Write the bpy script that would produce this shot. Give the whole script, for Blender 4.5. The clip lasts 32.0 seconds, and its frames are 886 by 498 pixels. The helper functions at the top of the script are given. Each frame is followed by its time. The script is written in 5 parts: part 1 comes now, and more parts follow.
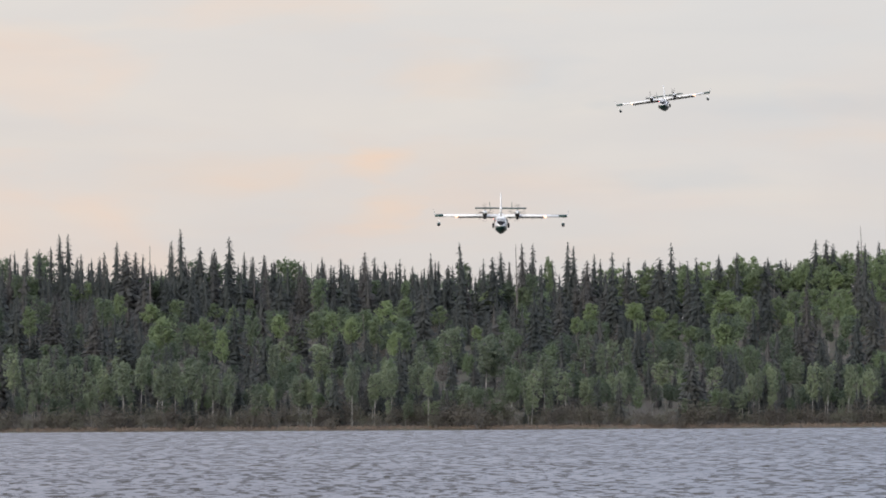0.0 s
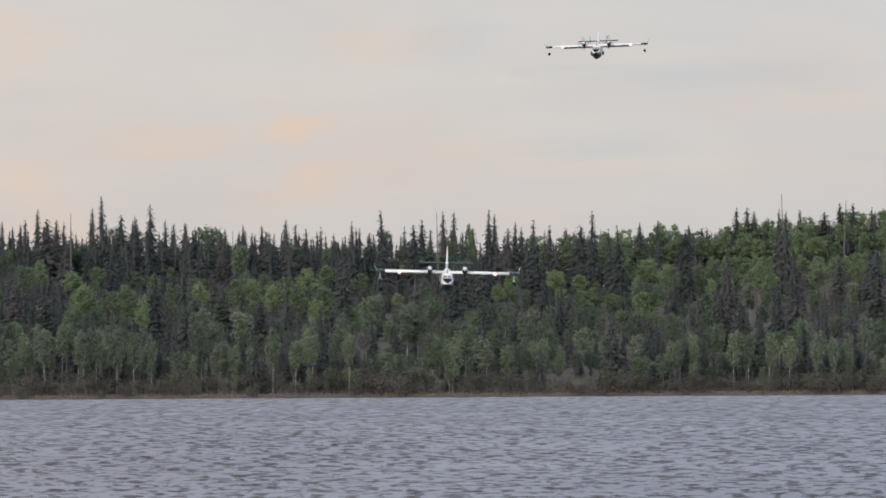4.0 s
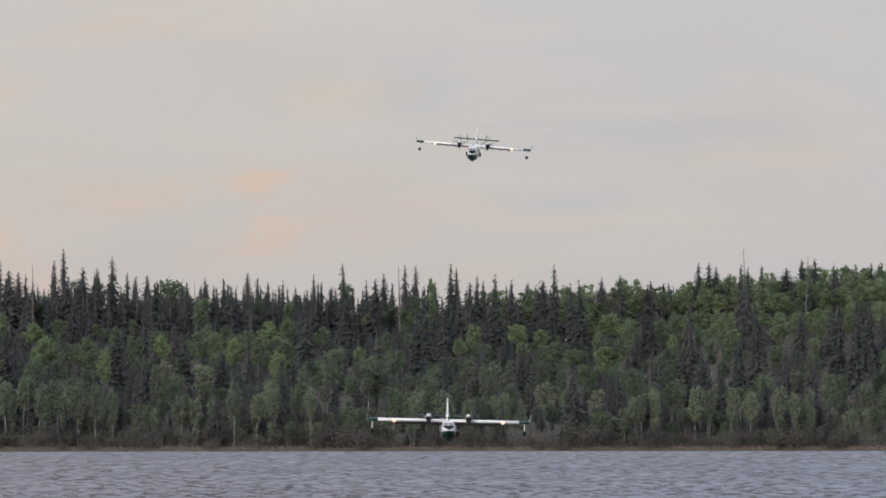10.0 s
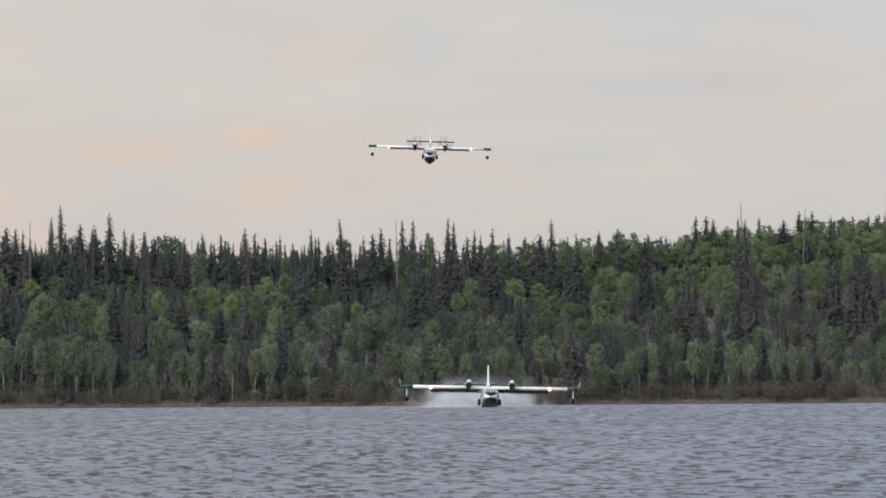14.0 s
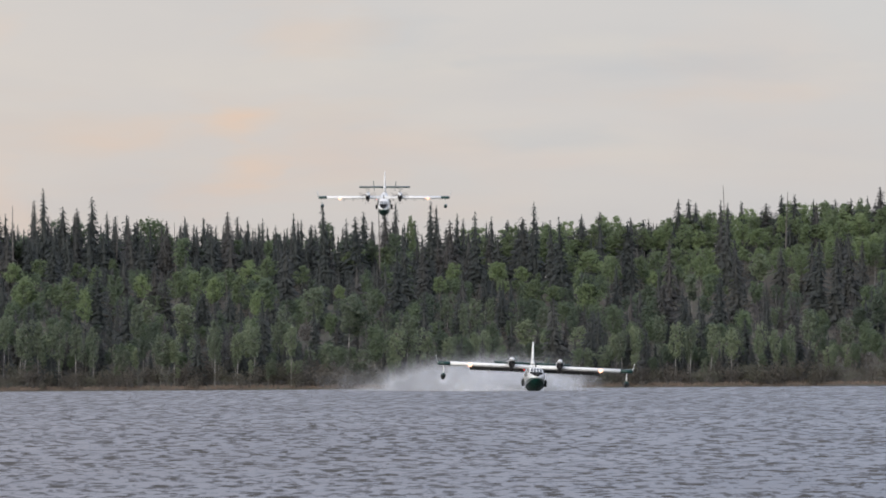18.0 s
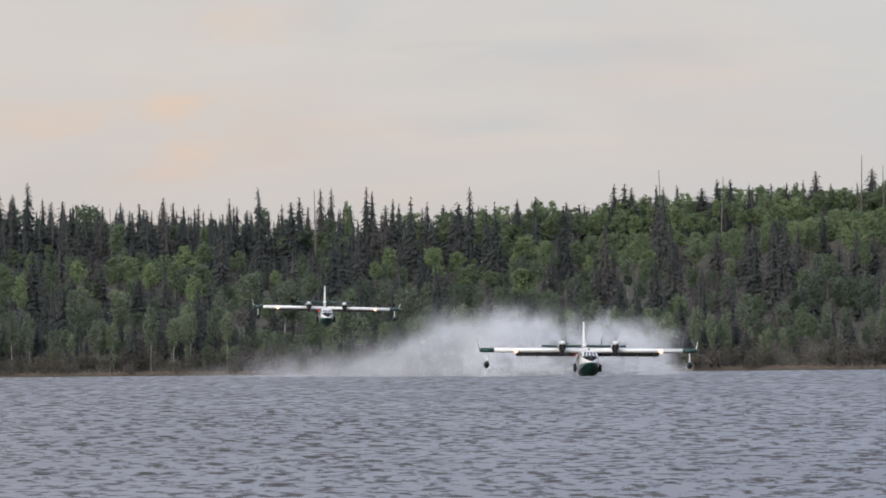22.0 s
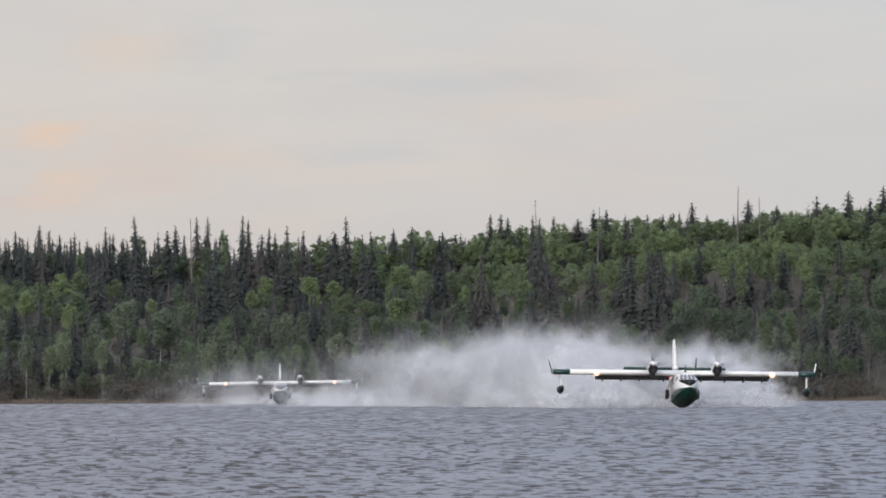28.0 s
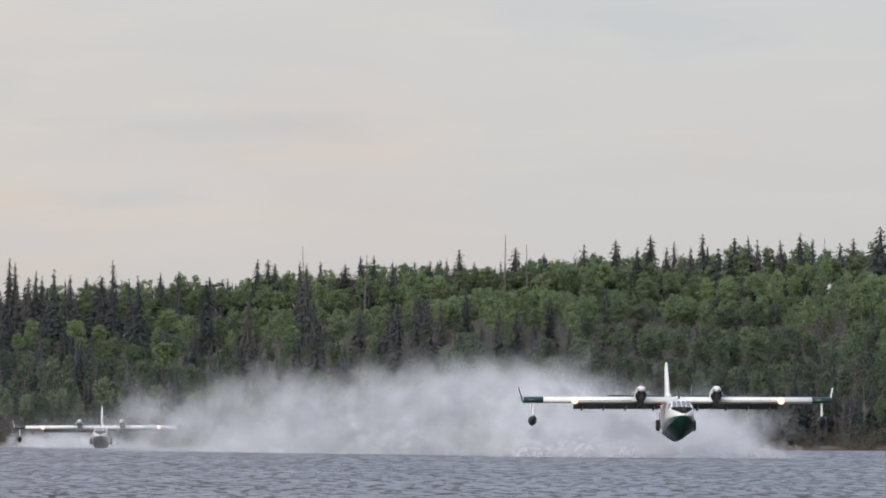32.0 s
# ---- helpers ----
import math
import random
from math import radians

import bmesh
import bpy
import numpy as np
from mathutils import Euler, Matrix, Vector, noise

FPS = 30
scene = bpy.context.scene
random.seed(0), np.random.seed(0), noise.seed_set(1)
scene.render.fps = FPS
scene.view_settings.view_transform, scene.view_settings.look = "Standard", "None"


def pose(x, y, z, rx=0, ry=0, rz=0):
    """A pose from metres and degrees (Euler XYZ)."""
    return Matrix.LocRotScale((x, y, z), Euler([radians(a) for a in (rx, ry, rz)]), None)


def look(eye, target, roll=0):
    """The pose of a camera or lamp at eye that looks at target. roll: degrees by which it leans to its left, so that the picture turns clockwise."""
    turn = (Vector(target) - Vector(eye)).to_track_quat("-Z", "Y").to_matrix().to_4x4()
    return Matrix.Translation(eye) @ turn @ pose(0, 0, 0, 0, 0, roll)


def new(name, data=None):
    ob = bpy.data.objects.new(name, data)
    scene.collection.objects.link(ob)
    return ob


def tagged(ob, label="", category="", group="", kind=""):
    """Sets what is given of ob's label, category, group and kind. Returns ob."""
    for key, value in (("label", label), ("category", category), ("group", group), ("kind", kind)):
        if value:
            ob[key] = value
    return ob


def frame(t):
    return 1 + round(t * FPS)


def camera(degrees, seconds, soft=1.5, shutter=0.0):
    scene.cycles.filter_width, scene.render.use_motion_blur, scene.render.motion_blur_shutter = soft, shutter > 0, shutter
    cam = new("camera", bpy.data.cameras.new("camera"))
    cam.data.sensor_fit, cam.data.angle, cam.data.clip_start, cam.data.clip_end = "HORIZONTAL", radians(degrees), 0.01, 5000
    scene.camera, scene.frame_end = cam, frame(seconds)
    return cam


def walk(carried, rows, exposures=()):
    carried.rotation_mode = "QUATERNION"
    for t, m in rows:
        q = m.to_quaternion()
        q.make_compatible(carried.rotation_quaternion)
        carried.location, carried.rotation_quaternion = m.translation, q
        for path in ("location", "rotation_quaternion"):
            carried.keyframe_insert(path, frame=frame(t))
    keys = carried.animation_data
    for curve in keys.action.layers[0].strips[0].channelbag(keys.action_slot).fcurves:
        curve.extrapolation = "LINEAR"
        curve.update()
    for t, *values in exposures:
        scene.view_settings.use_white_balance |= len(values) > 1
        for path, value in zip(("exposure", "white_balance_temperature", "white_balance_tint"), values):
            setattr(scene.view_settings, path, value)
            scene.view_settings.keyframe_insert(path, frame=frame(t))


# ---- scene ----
cam = camera(5.057, 32.0, soft=1.75, shutter=0.5)
scene.cycles.transparent_max_bounces = 64
EYE = Vector((0.0, 0.0, 1.4))

# seconds, bearing to the right of +y, elevation, roll (degrees): a tripod head that follows the aircraft
SHOT = [
    (0, -1.6174, 0.9952, -0.337), (0.5, -1.5519, 1.0365, -0.224), (1, -1.4826, 1.0255, -0.253), (1.5, -1.4118, 0.9453, -0.263),
    (2, -1.3444, 0.9708, -0.099), (2.5, -1.3093, 1.0135, -0.170), (3, -1.2279, 0.9478, -0.274), (3.5, -1.1734, 0.7999, -0.335),
    (5.5, -1.1340, 0.8516, -0.271), (6, -1.1306, 0.7025, -0.329), (6.5, -1.1305, 0.6927, -0.330), (7, -1.1394, 0.7756, -0.265),
    (7.5, -1.1500, 0.8511, -0.231), (8, -1.1261, 0.9293, -0.170), (8.5, -1.0422, 0.9893, -0.158), (9, -0.9903, 1.0914, -0.041),
    (9.5, -0.9427, 1.1648, 0.045), (10, -0.9490, 1.1157, -0.047), (10.5, -0.9917, 1.0461, -0.057), (11, -1.0092, 0.9796, -0.143),
    (11.5, -0.9980, 0.8938, -0.252), (12, -0.9694, 0.8353, -0.187), (12.5, -0.9626, 0.9212, -0.253), (13, -0.9651, 1.0055, -0.212),
    (13.5, -0.9538, 0.9404, -0.246), (14, -0.9339, 0.8558, -0.381), (14.5, -0.8854, 0.7673, -0.408), (16.5, -0.9004, 0.8533, -0.511),
    (17, -0.8975, 0.7940, -0.517), (17.5, -0.8610, 0.7154, -0.529), (18, -0.8353, 0.7588, -0.377), (18.5, -0.8208, 0.8286, -0.398),
    (19, -0.8075, 0.8446, -0.607), (19.5, -0.7614, 0.7729, -0.516), (20, -0.6862, 0.7238, -0.710), (20.5, -0.5954, 0.7557, -0.507),
    (21, -0.5585, 0.7860, -0.527), (21.5, -0.5155, 0.7213, -0.526), (22, -0.4692, 0.6714, -0.522), (22.5, -0.4482, 0.6860, -0.527),
    (23, -0.4499, 0.6952, -0.513), (23.5, -0.4449, 0.7008, -0.528), (24, -0.3955, 0.6799, -0.513), (24.5, -0.3380, 0.6754, -0.295),
    (26.5, -0.1363, 0.7874, -0.242), (27, 0.0205, 0.7425, -0.166), (27.5, 0.1270, 0.7714, -0.196), (28, 0.2393, 0.8364, -0.223),
    (28.5, 0.3679, 0.8655, -0.220), (29, 0.5163, 0.8529, -0.167), (29.5, 0.7040, 0.8603, -0.081), (30, 0.8966, 0.9283, 0.048),
    (30.5, 1.0624, 0.9928, 0.106), (31, 1.2724, 0.9797, 0.243), (31.5, 1.4459, 1.0135, 0.291), (32, 1.5688, 1.0995, 0.323),
]


def aim(bearing, elevation, roll):
    b, e = radians(bearing), radians(elevation)
    way = Vector((math.sin(b) * math.cos(e), math.cos(b) * math.cos(e), math.sin(e)))
    return look(EYE, EYE + way * 100.0, roll)


walk(cam, [(t, aim(b, e, r)) for t, b, e, r in SHOT], [(0.0, 0.17), (1.0, 0.11), (2.0, 0.03), (3.5, 0.0), (6.0, 0.02), (7.0, 0.0), (8.0, 0.02), (9.2, 0.03), (10.0, -0.17), (13.0, -0.02), (32.0, 0.0)])

# seconds, x, y, z of the wing's middle, nose-up pitch, bank, heading
LEADER = [
    (0, -47.96, 2137.7, 45.50, -4.0, -0.6, 1.6), (1, -45.96, 2101.4, 41.99, -4.4, -1.8, 1.6), (2, -43.99, 2063.3, 37.63, -5.0, -1.9, 1.7),
    (3, -41.68, 2023.9, 31.62, -5.7, -1.8, 1.7), (6, -35.79, 1902.8, 12.82, -0.5, -1.3, 1.8), (7, -33.60, 1862.5, 9.81, -0.2, -0.8, 1.9),
    (8, -31.53, 1822.6, 8.36, 0.0, -0.6, 1.9), (9, -29.79, 1783.6, 6.99, 0.7, -1.1, 2.0), (10, -28.00, 1745.3, 5.39, 1.3, -1.4, 2.0),
    (11, -25.86, 1707.6, 4.27, 2.0, -1.2, 2.1), (12, -23.53, 1670.5, 3.57, 2.6, -0.8, 2.2), (13, -21.17, 1633.5, 3.13, 3.3, -0.8, 2.2),
    (14, -18.70, 1596.4, 2.98, 3.2, -1.4, 2.3), (17, -10.67, 1484.8, 3.08, 3.0, -1.2, 2.6), (18, -7.93, 1448.3, 3.32, 2.9, -3.0, 2.6),
    (19, -4.27, 1412.7, 3.16, 2.8, -2.5, 2.6), (20, -0.12, 1377.9, 3.23, 2.8, -1.0, 2.6), (21, 4.24, 1343.2, 3.21, 2.7, 0.1, 2.6),
    (22, 8.07, 1307.8, 3.22, 2.6, -0.8, 2.6), (23, 11.78, 1271.1, 3.31, 2.7, -1.2, 2.6), (24, 15.55, 1233.2, 3.24, 2.7, 0.1, 2.8),
    (27, 26.49, 1116.2, 3.46, 2.9, -0.5, 3.4), (28, 30.25, 1076.6, 3.58, 3.0, -0.9, 3.6), (29, 34.25, 1036.8, 3.44, 3.2, -0.3, 3.2),
    (30, 38.16, 996.8, 3.64, 3.4, -0.0, 2.9), (31, 42.20, 956.4, 4.35, 3.6, -0.1, 2.4), (32, 46.53, 915.6, 5.19, 3.8, 0.2, 2.0),
]
FOLLOWER = [
    (0, -18.58, 3011.4, 98.28, -1.0, 7.5, -2.6), (1, -13.60, 2955.3, 96.56, -1.5, 10.1, -2.7), (2, -11.67, 2897.4, 96.02, -2.0, 6.3, -2.8),
    (3, -12.15, 2839.3, 97.25, -2.5, 1.7, -2.8), (6, -19.94, 2671.1, 93.33, -3.9, 1.8, -2.6), (7, -24.16, 2618.5, 90.34, -4.4, -3.1, -2.5),
    (8, -27.49, 2568.2, 85.45, -4.4, -4.9, -2.4), (9, -30.61, 2519.5, 79.90, -4.4, -4.0, -2.3), (10, -33.33, 2471.9, 74.94, -4.4, -4.8, -2.2),
    (11, -35.14, 2425.9, 70.94, -4.4, -2.6, -2.2), (12, -36.79, 2383.0, 66.47, -3.9, -1.9, -1.2), (13, -38.69, 2344.4, 62.22, -3.5, -1.0, -0.3),
    (14, -40.47, 2309.1, 59.19, -3.0, -2.1, 0.7), (17, -43.43, 2200.2, 47.78, -6.5, 3.6, 0.5), (18, -44.06, 2156.7, 41.10, -7.2, -0.4, 0.4),
    (19, -44.03, 2106.2, 33.96, -6.1, -7.3, 2.3), (20, -43.71, 2051.3, 26.34, -5.0, -8.1, 4.2), (21, -41.62, 1997.3, 18.88, -2.8, -5.3, 3.6),
    (22, -38.73, 1948.3, 12.91, -0.5, -1.8, 3.0), (23, -35.71, 1905.5, 8.93, 0.2, -0.5, 2.7), (24, -32.52, 1867.7, 6.17, 1.0, -0.4, 2.3),
    (27, -23.59, 1768.5, 3.32, 4.5, 0.4, 1.1), (28, -21.04, 1739.0, 3.58, 4.4, 0.7, 0.7), (29, -18.25, 1711.4, 3.74, 4.3, 0.3, 0.4),
    (30, -15.62, 1685.7, 3.51, 4.2, -0.1, 0.0), (31, -13.16, 1661.2, 3.39, 4.1, -0.7, -0.3), (32, -10.81, 1637.7, 3.31, 4.0, 0.5, -0.6),
]


# ------------------------------------------------------------------ light
SUN_UP, SUN_TURN = radians(24), radians(205)
world = bpy.data.worlds.new("evening_sky")
scene.world = world
world.use_nodes = True


def build_sky():
    nt = world.node_tree
    n, l = nt.nodes, nt.links
    n.clear()
    out = n.new("ShaderNodeOutputWorld")
    bg = n.new("ShaderNodeBackground")
    bg.inputs["Strength"].default_value = 0.1
    sky = n.new("ShaderNodeTexSky")
    sky.sky_type = "NISHITA"
    sky.sun_disc = False
    sky.sun_elevation, sky.sun_rotation = SUN_UP, SUN_TURN
    sky.dust_density, sky.ozone_density = 2.5, 2.0
    coord = n.new("ShaderNodeTexCoord")
    sep = n.new("ShaderNodeSeparateXYZ")
    l.new(coord.outputs["Generated"], sep.inputs[0])

    def ramp(src, stops):
        r = n.new("ShaderNodeValToRGB")
        r.color_ramp.elements[0].position, r.color_ramp.elements[0].color = stops[0][0], (*stops[0][1], 1)
        r.color_ramp.elements[1].position, r.color_ramp.elements[1].color = stops[-1][0], (*stops[-1][1], 1)
        for p, c in stops[1:-1]:
            r.color_ramp.elements.new(p).color = (*c, 1)
        l.new(src, r.inputs[0])
        return r.outputs[0]

    def span(src, a, b):
        m = n.new("ShaderNodeMapRange")
        m.inputs[1].default_value, m.inputs[2].default_value = a, b
        l.new(src, m.inputs[0])
        return m.outputs[0]

    def mix(fac, a, b, how="MIX"):
        m = n.new("ShaderNodeMix")
        m.data_type, m.blend_type = "RGBA", how
        for sock, v in ((m.inputs[0], fac), (m.inputs[6], a), (m.inputs[7], b)):
            if isinstance(v, (int, float)):
                sock.default_value = v
            elif isinstance(v, tuple):
                sock.default_value = (*v, 1)
            else:
                l.new(v, sock)
        return m.outputs[2]

    def clouds(scale, detail, seed):
        mp = n.new("ShaderNodeMapping")
        mp.inputs["Scale"].default_value = scale
        mp.inputs["Location"].default_value = (seed, seed * 0.7, seed * 0.3)
        l.new(coord.outputs["Generated"], mp.inputs[0])
        t = n.new("ShaderNodeTexNoise")
        t.inputs["Scale"].default_value = 1.0
        t.inputs["Detail"].default_value = detail
        t.inputs["Roughness"].default_value = 0.52
        t.inputs["Distortion"].default_value = 0.4
        l.new(mp.outputs[0], t.inputs[0])
        return t.outputs[0]

    # a thin, even cloud sheet: warm and bright low over the far shore, greyer and bluer overhead
    height = span(sep.outputs["Z"], 0.0, 1.0)
    sheet = ramp(height, [(0.0, SKY_LOW), (0.03, SKY_MID), (0.07, SKY_HIGH), (0.16, (6.5, 7.05, 8.65)), (0.35, (6.6, 7.2, 9.4)), (1.0, (7.5, 8.2, 10.0))])
    side = span(sep.outputs["X"], -0.06, 0.05)
    warm = ramp(side, [(0.0, (1.035, 0.995, 0.955)), (0.45, (1.012, 0.995, 0.975)), (1.0, (0.975, 0.99, 0.995))])
    sheet = mix(1.0, sheet, warm, "MULTIPLY")
    # broad grey bands and small peach patches on the sheet
    bands = span(clouds((30, 30, 120), 4.0, 3.1), 0.40, 0.66)
    sheet = mix(bands, sheet, mix(1.0, sheet, (0.96, 0.968, 0.982), "MULTIPLY"))
    pale = span(clouds((22, 22, 160), 4.0, 17.7), 0.50, 0.75)
    sheet = mix(pale, sheet, mix(1.0, sheet, (1.05, 1.035, 1.0), "MULTIPLY"))
    peach = span(clouds((34, 34, 120), 4.0, 9.4), 0.50, 0.72)
    gate = n.new("ShaderNodeMath")
    gate.operation = "MULTIPLY"
    l.new(peach, gate.inputs[0])
    l.new(span(sep.outputs["X"], 0.055, -0.045), gate.inputs[1])
    sheet = mix(gate.outputs[0], sheet, mix(1.0, sheet, (1.09, 0.985, 0.915), "MULTIPLY"))
    wisp = clouds((90, 90, 330), 5.0, 5.5)

    def patch(x, z, wide, high, tone):
        """One soft cloud patch, its edge torn by the wisps."""
        d = n.new("ShaderNodeVectorMath")
        d.operation = "SUBTRACT"
        l.new(coord.outputs["Generated"], d.inputs[0])
        d.inputs[1].default_value = (x, 0, z)
        s = n.new("ShaderNodeVectorMath")
        s.operation = "MULTIPLY"
        l.new(d.outputs[0], s.inputs[0])
        s.inputs[1].default_value = (1 / wide, 0, 1 / high)
        r = n.new("ShaderNodeVectorMath")
        r.operation = "LENGTH"
        l.new(s.outputs[0], r.inputs[0])
        e = n.new("ShaderNodeMath")
        e.operation = "MULTIPLY_ADD"
        l.new(wisp, e.inputs[0])
        e.inputs[1].default_value = -2.6
        l.new(r.outputs["Value"], e.inputs[2])
        return mix(span(e.outputs[0], -0.2, -1.2), sheet, mix(1.0, sheet, tone, "MULTIPLY"))

    for x, z, wide, high, tone in CLOUD_PATCHES:
        sheet = patch(x, z, wide, high, tone)
    col = mix(0.93, sky.outputs[0], sheet)
    l.new(col, bg.inputs["Color"])
    l.new(bg.outputs[0], out.inputs[0])


SKY_LOW, SKY_MID, SKY_HIGH = (6.36, 6.06, 6.02), (6.76, 6.54, 6.44), (6.70, 6.85, 7.05)
PEACH, ROSE, DUSK = (1.06, 0.988, 0.93), (1.03, 0.988, 0.955), (0.94, 0.965, 0.99)
FLAME = (1.11, 0.985, 0.885)
# direction (x, z), breadth, height and tone of the cloud patches over the far shore
CLOUD_PATCHES = [
    (-0.0348, 0.0256, 0.0036, 0.0019, FLAME), (-0.0338, 0.0214, 0.0044, 0.0032, FLAME), (-0.0275, 0.0353, 0.0085, 0.0028, PEACH), (-0.0545, 0.0240, 0.0110, 0.0045, ROSE), (-0.0470, 0.0250, 0.0080, 0.0030, ROSE), (-0.0300, 0.0235, 0.0150, 0.0060, ROSE),
    (-0.0440, 0.0410, 0.0120, 0.0020, ROSE), (-0.0190, 0.0345, 0.0065, 0.0045, DUSK), (0.0120, 0.0285, 0.0130, 0.0012, ROSE), (0.0060, 0.0312, 0.0180, 0.0016, DUSK),
    (0.0530, 0.0295, 0.0060, 0.0030, ROSE), (0.0480, 0.0420, 0.0150, 0.0040, DUSK), (-0.0030, 0.0240, 0.0110, 0.0016, DUSK),
]
build_sky()

sun = new("sun", bpy.data.lights.new("sun", "SUN"))
sun.data.energy, sun.data.angle, sun.data.color = 2.5, radians(40), (1.0, 0.95, 0.89)
sun.matrix_world = look((0, 0, 0), (-math.sin(SUN_TURN) * math.cos(SUN_UP), -math.cos(SUN_TURN) * math.cos(SUN_UP), -math.sin(SUN_UP)))


# ------------------------------------------------------------------ materials
class Nodes:
    """A node material with a few short ways to build it."""

    def __init__(self, name):
        self.mat = bpy.data.materials.new(name)
        self.mat.use_nodes = True
        self.n, self.l = self.mat.node_tree.nodes, self.mat.node_tree.links
        self.bsdf = self.n["Principled BSDF"]
        self.out = self.n["Material Output"]

    def set(self, **values):
        for key, v in values.items():
            sock = self.bsdf.inputs[key.replace("_", " ")]
            if isinstance(v, bpy.types.NodeSocket):
                self.l.new(v, sock)
            else:
                sock.default_value = (*v, 1) if isinstance(v, tuple) and len(v) == 3 else v
        return self

    def noise(self, scale, detail=3.0, where="Object", stretch=(1, 1, 1), rough=0.55):
        c = self.n.new("ShaderNodeTexCoord")
        mp = self.n.new("ShaderNodeMapping")
        mp.inputs["Scale"].default_value = stretch
        self.l.new(c.outputs[where], mp.inputs[0])
        t = self.n.new("ShaderNodeTexNoise")
        t.inputs["Scale"].default_value, t.inputs["Detail"].default_value = scale, detail
        t.inputs["Roughness"].default_value = rough
        self.l.new(mp.outputs[0], t.inputs[0])
        return t.outputs[0]

    def ramp(self, fac, stops):
        r = self.n.new("ShaderNodeValToRGB")
        e = r.color_ramp.elements
        e[0].position, e[0].color = stops[0][0], (*stops[0][1], 1)
        e[1].position, e[1].color = stops[-1][0], (*stops[-1][1], 1)
        for p, c in stops[1:-1]:
            e.new(p).color = (*c, 1)
        self.l.new(fac, r.inputs[0])
        return r.outputs[0]

    def mix(self, fac, a, b, how="MIX"):
        m = self.n.new("ShaderNodeMix")
        m.data_type, m.blend_type = "RGBA", how
        for sock, v in ((m.inputs[0], fac), (m.inputs[6], a), (m.inputs[7], b)):
            if isinstance(v, bpy.types.NodeSocket):
                self.l.new(v, sock)
            else:
                sock.default_value = (*v, 1) if isinstance(v, tuple) else v
        return m.outputs[2]

    def bump(self, height, strength, distance):
        b = self.n.new("ShaderNodeBump")
        b.inputs["Strength"].default_value, b.inputs["Distance"].default_value = strength, distance
        self.l.new(height, b.inputs["Height"])
        self.l.new(b.outputs[0], self.bsdf.inputs["Normal"])
        return self


def paint(name, colour, rough=0.35, dirt=0.12):
    k = Nodes(name)
    stain = k.noise(0.9, 4.0, stretch=(1, 0.35, 1))
    grime = tuple(c * 0.72 for c in colour)
    c = k.mix(k.ramp(stain, [(0.45, (0, 0, 0)), (0.8, (dirt * 4, dirt * 4, dirt * 4))]), colour, grime)
    k.set(Base_Color=c, Roughness=rough)
    k.bump(k.noise(6.0, 2.0), 0.08, 0.01)
    return k.mat


def foliage(name, dark, mid, light, single=True, through_light=0.3):
    """Leaves: colour differs from tree to tree and from clump to clump."""
    k = Nodes(name)
    if single:
        info = k.n.new("ShaderNodeObjectInfo")
        tree = info.outputs["Random"]
    else:
        at = k.n.new("ShaderNodeAttribute")
        at.attribute_name = "tint"
        tree = at.outputs["Fac"]
    geo = k.n.new("ShaderNodeNewGeometry")
    a = k.ramp(tree, [(0.0, dark), (0.5, mid), (1.0, light)])
    c = k.mix(1.0, a, k.ramp(geo.outputs["Random Per Island"], [(0.0, (0.91, 0.92, 0.91)), (0.5, (1, 1, 1)), (1.0, (1.09, 1.08, 1.05))]), "MULTIPLY")
    k.set(Base_Color=c, Roughness=0.6)
    k.bsdf.inputs["Specular IOR Level"].default_value = 0.25
    tl = k.n.new("ShaderNodeBsdfTranslucent")
    k.l.new(c, tl.inputs[0])
    m = k.n.new("ShaderNodeMixShader")
    m.inputs[0].default_value = through_light
    k.l.new(k.bsdf.outputs[0], m.inputs[1])
    k.l.new(tl.outputs[0], m.inputs[2])
    k.l.new(m.outputs[0], k.out.inputs[0])
    return k.mat


def bark(name, dark, light, scale=3.0):
    k = Nodes(name)
    c = k.ramp(k.noise(scale, 5.0, stretch=(1, 1, 0.5)), [(0.35, dark), (0.62, light)])
    k.set(Base_Color=c, Roughness=0.9)
    k.bump(k.noise(scale * 4, 3.0), 0.4, 0.03)
    return k.mat


def glow(name, colour, strength):
    k = Nodes(name)
    k.set(Base_Color=colour, Emission_Color=colour, Emission_Strength=strength)
    return k.mat


WHITE = paint("white_gloss_paint", (0.82, 0.82, 0.80), 0.3)
GREEN = paint("dark_green_gloss_paint", (0.005, 0.040, 0.032), 0.3)
BLACK = paint("matt_black_paint", (0.03, 0.03, 0.033), 0.55)
MATT = paint("anti_glare_black", (0.02, 0.02, 0.022), 1.0)
MATT.node_tree.nodes["Principled BSDF"].inputs["Specular IOR Level"].default_value = 0.05
GREY = paint("grey_flap_paint", (0.16, 0.16, 0.165), 0.5)
METAL = paint("worn_bare_metal", (0.35, 0.35, 0.36), 0.35)
RUBBER = paint("black_tyre_rubber", (0.02, 0.02, 0.02), 0.8)
LANDING = glow("landing_light_glow", (1.0, 0.84, 0.62), 40.0)
# orange emission that imitates the lens bloom round a landing light
HALO = glow("lamp_bloom_glow", (1.0, 0.58, 0.40), 1.25)
BEACON = glow("red_beacon_glow", (1.0, 0.05, 0.06), 6.0)
_g = Nodes("cockpit_glass")
_g.set(Base_Color=(0.17, 0.18, 0.19), Roughness=0.08, IOR=2.0)
GLASS = _g.mat

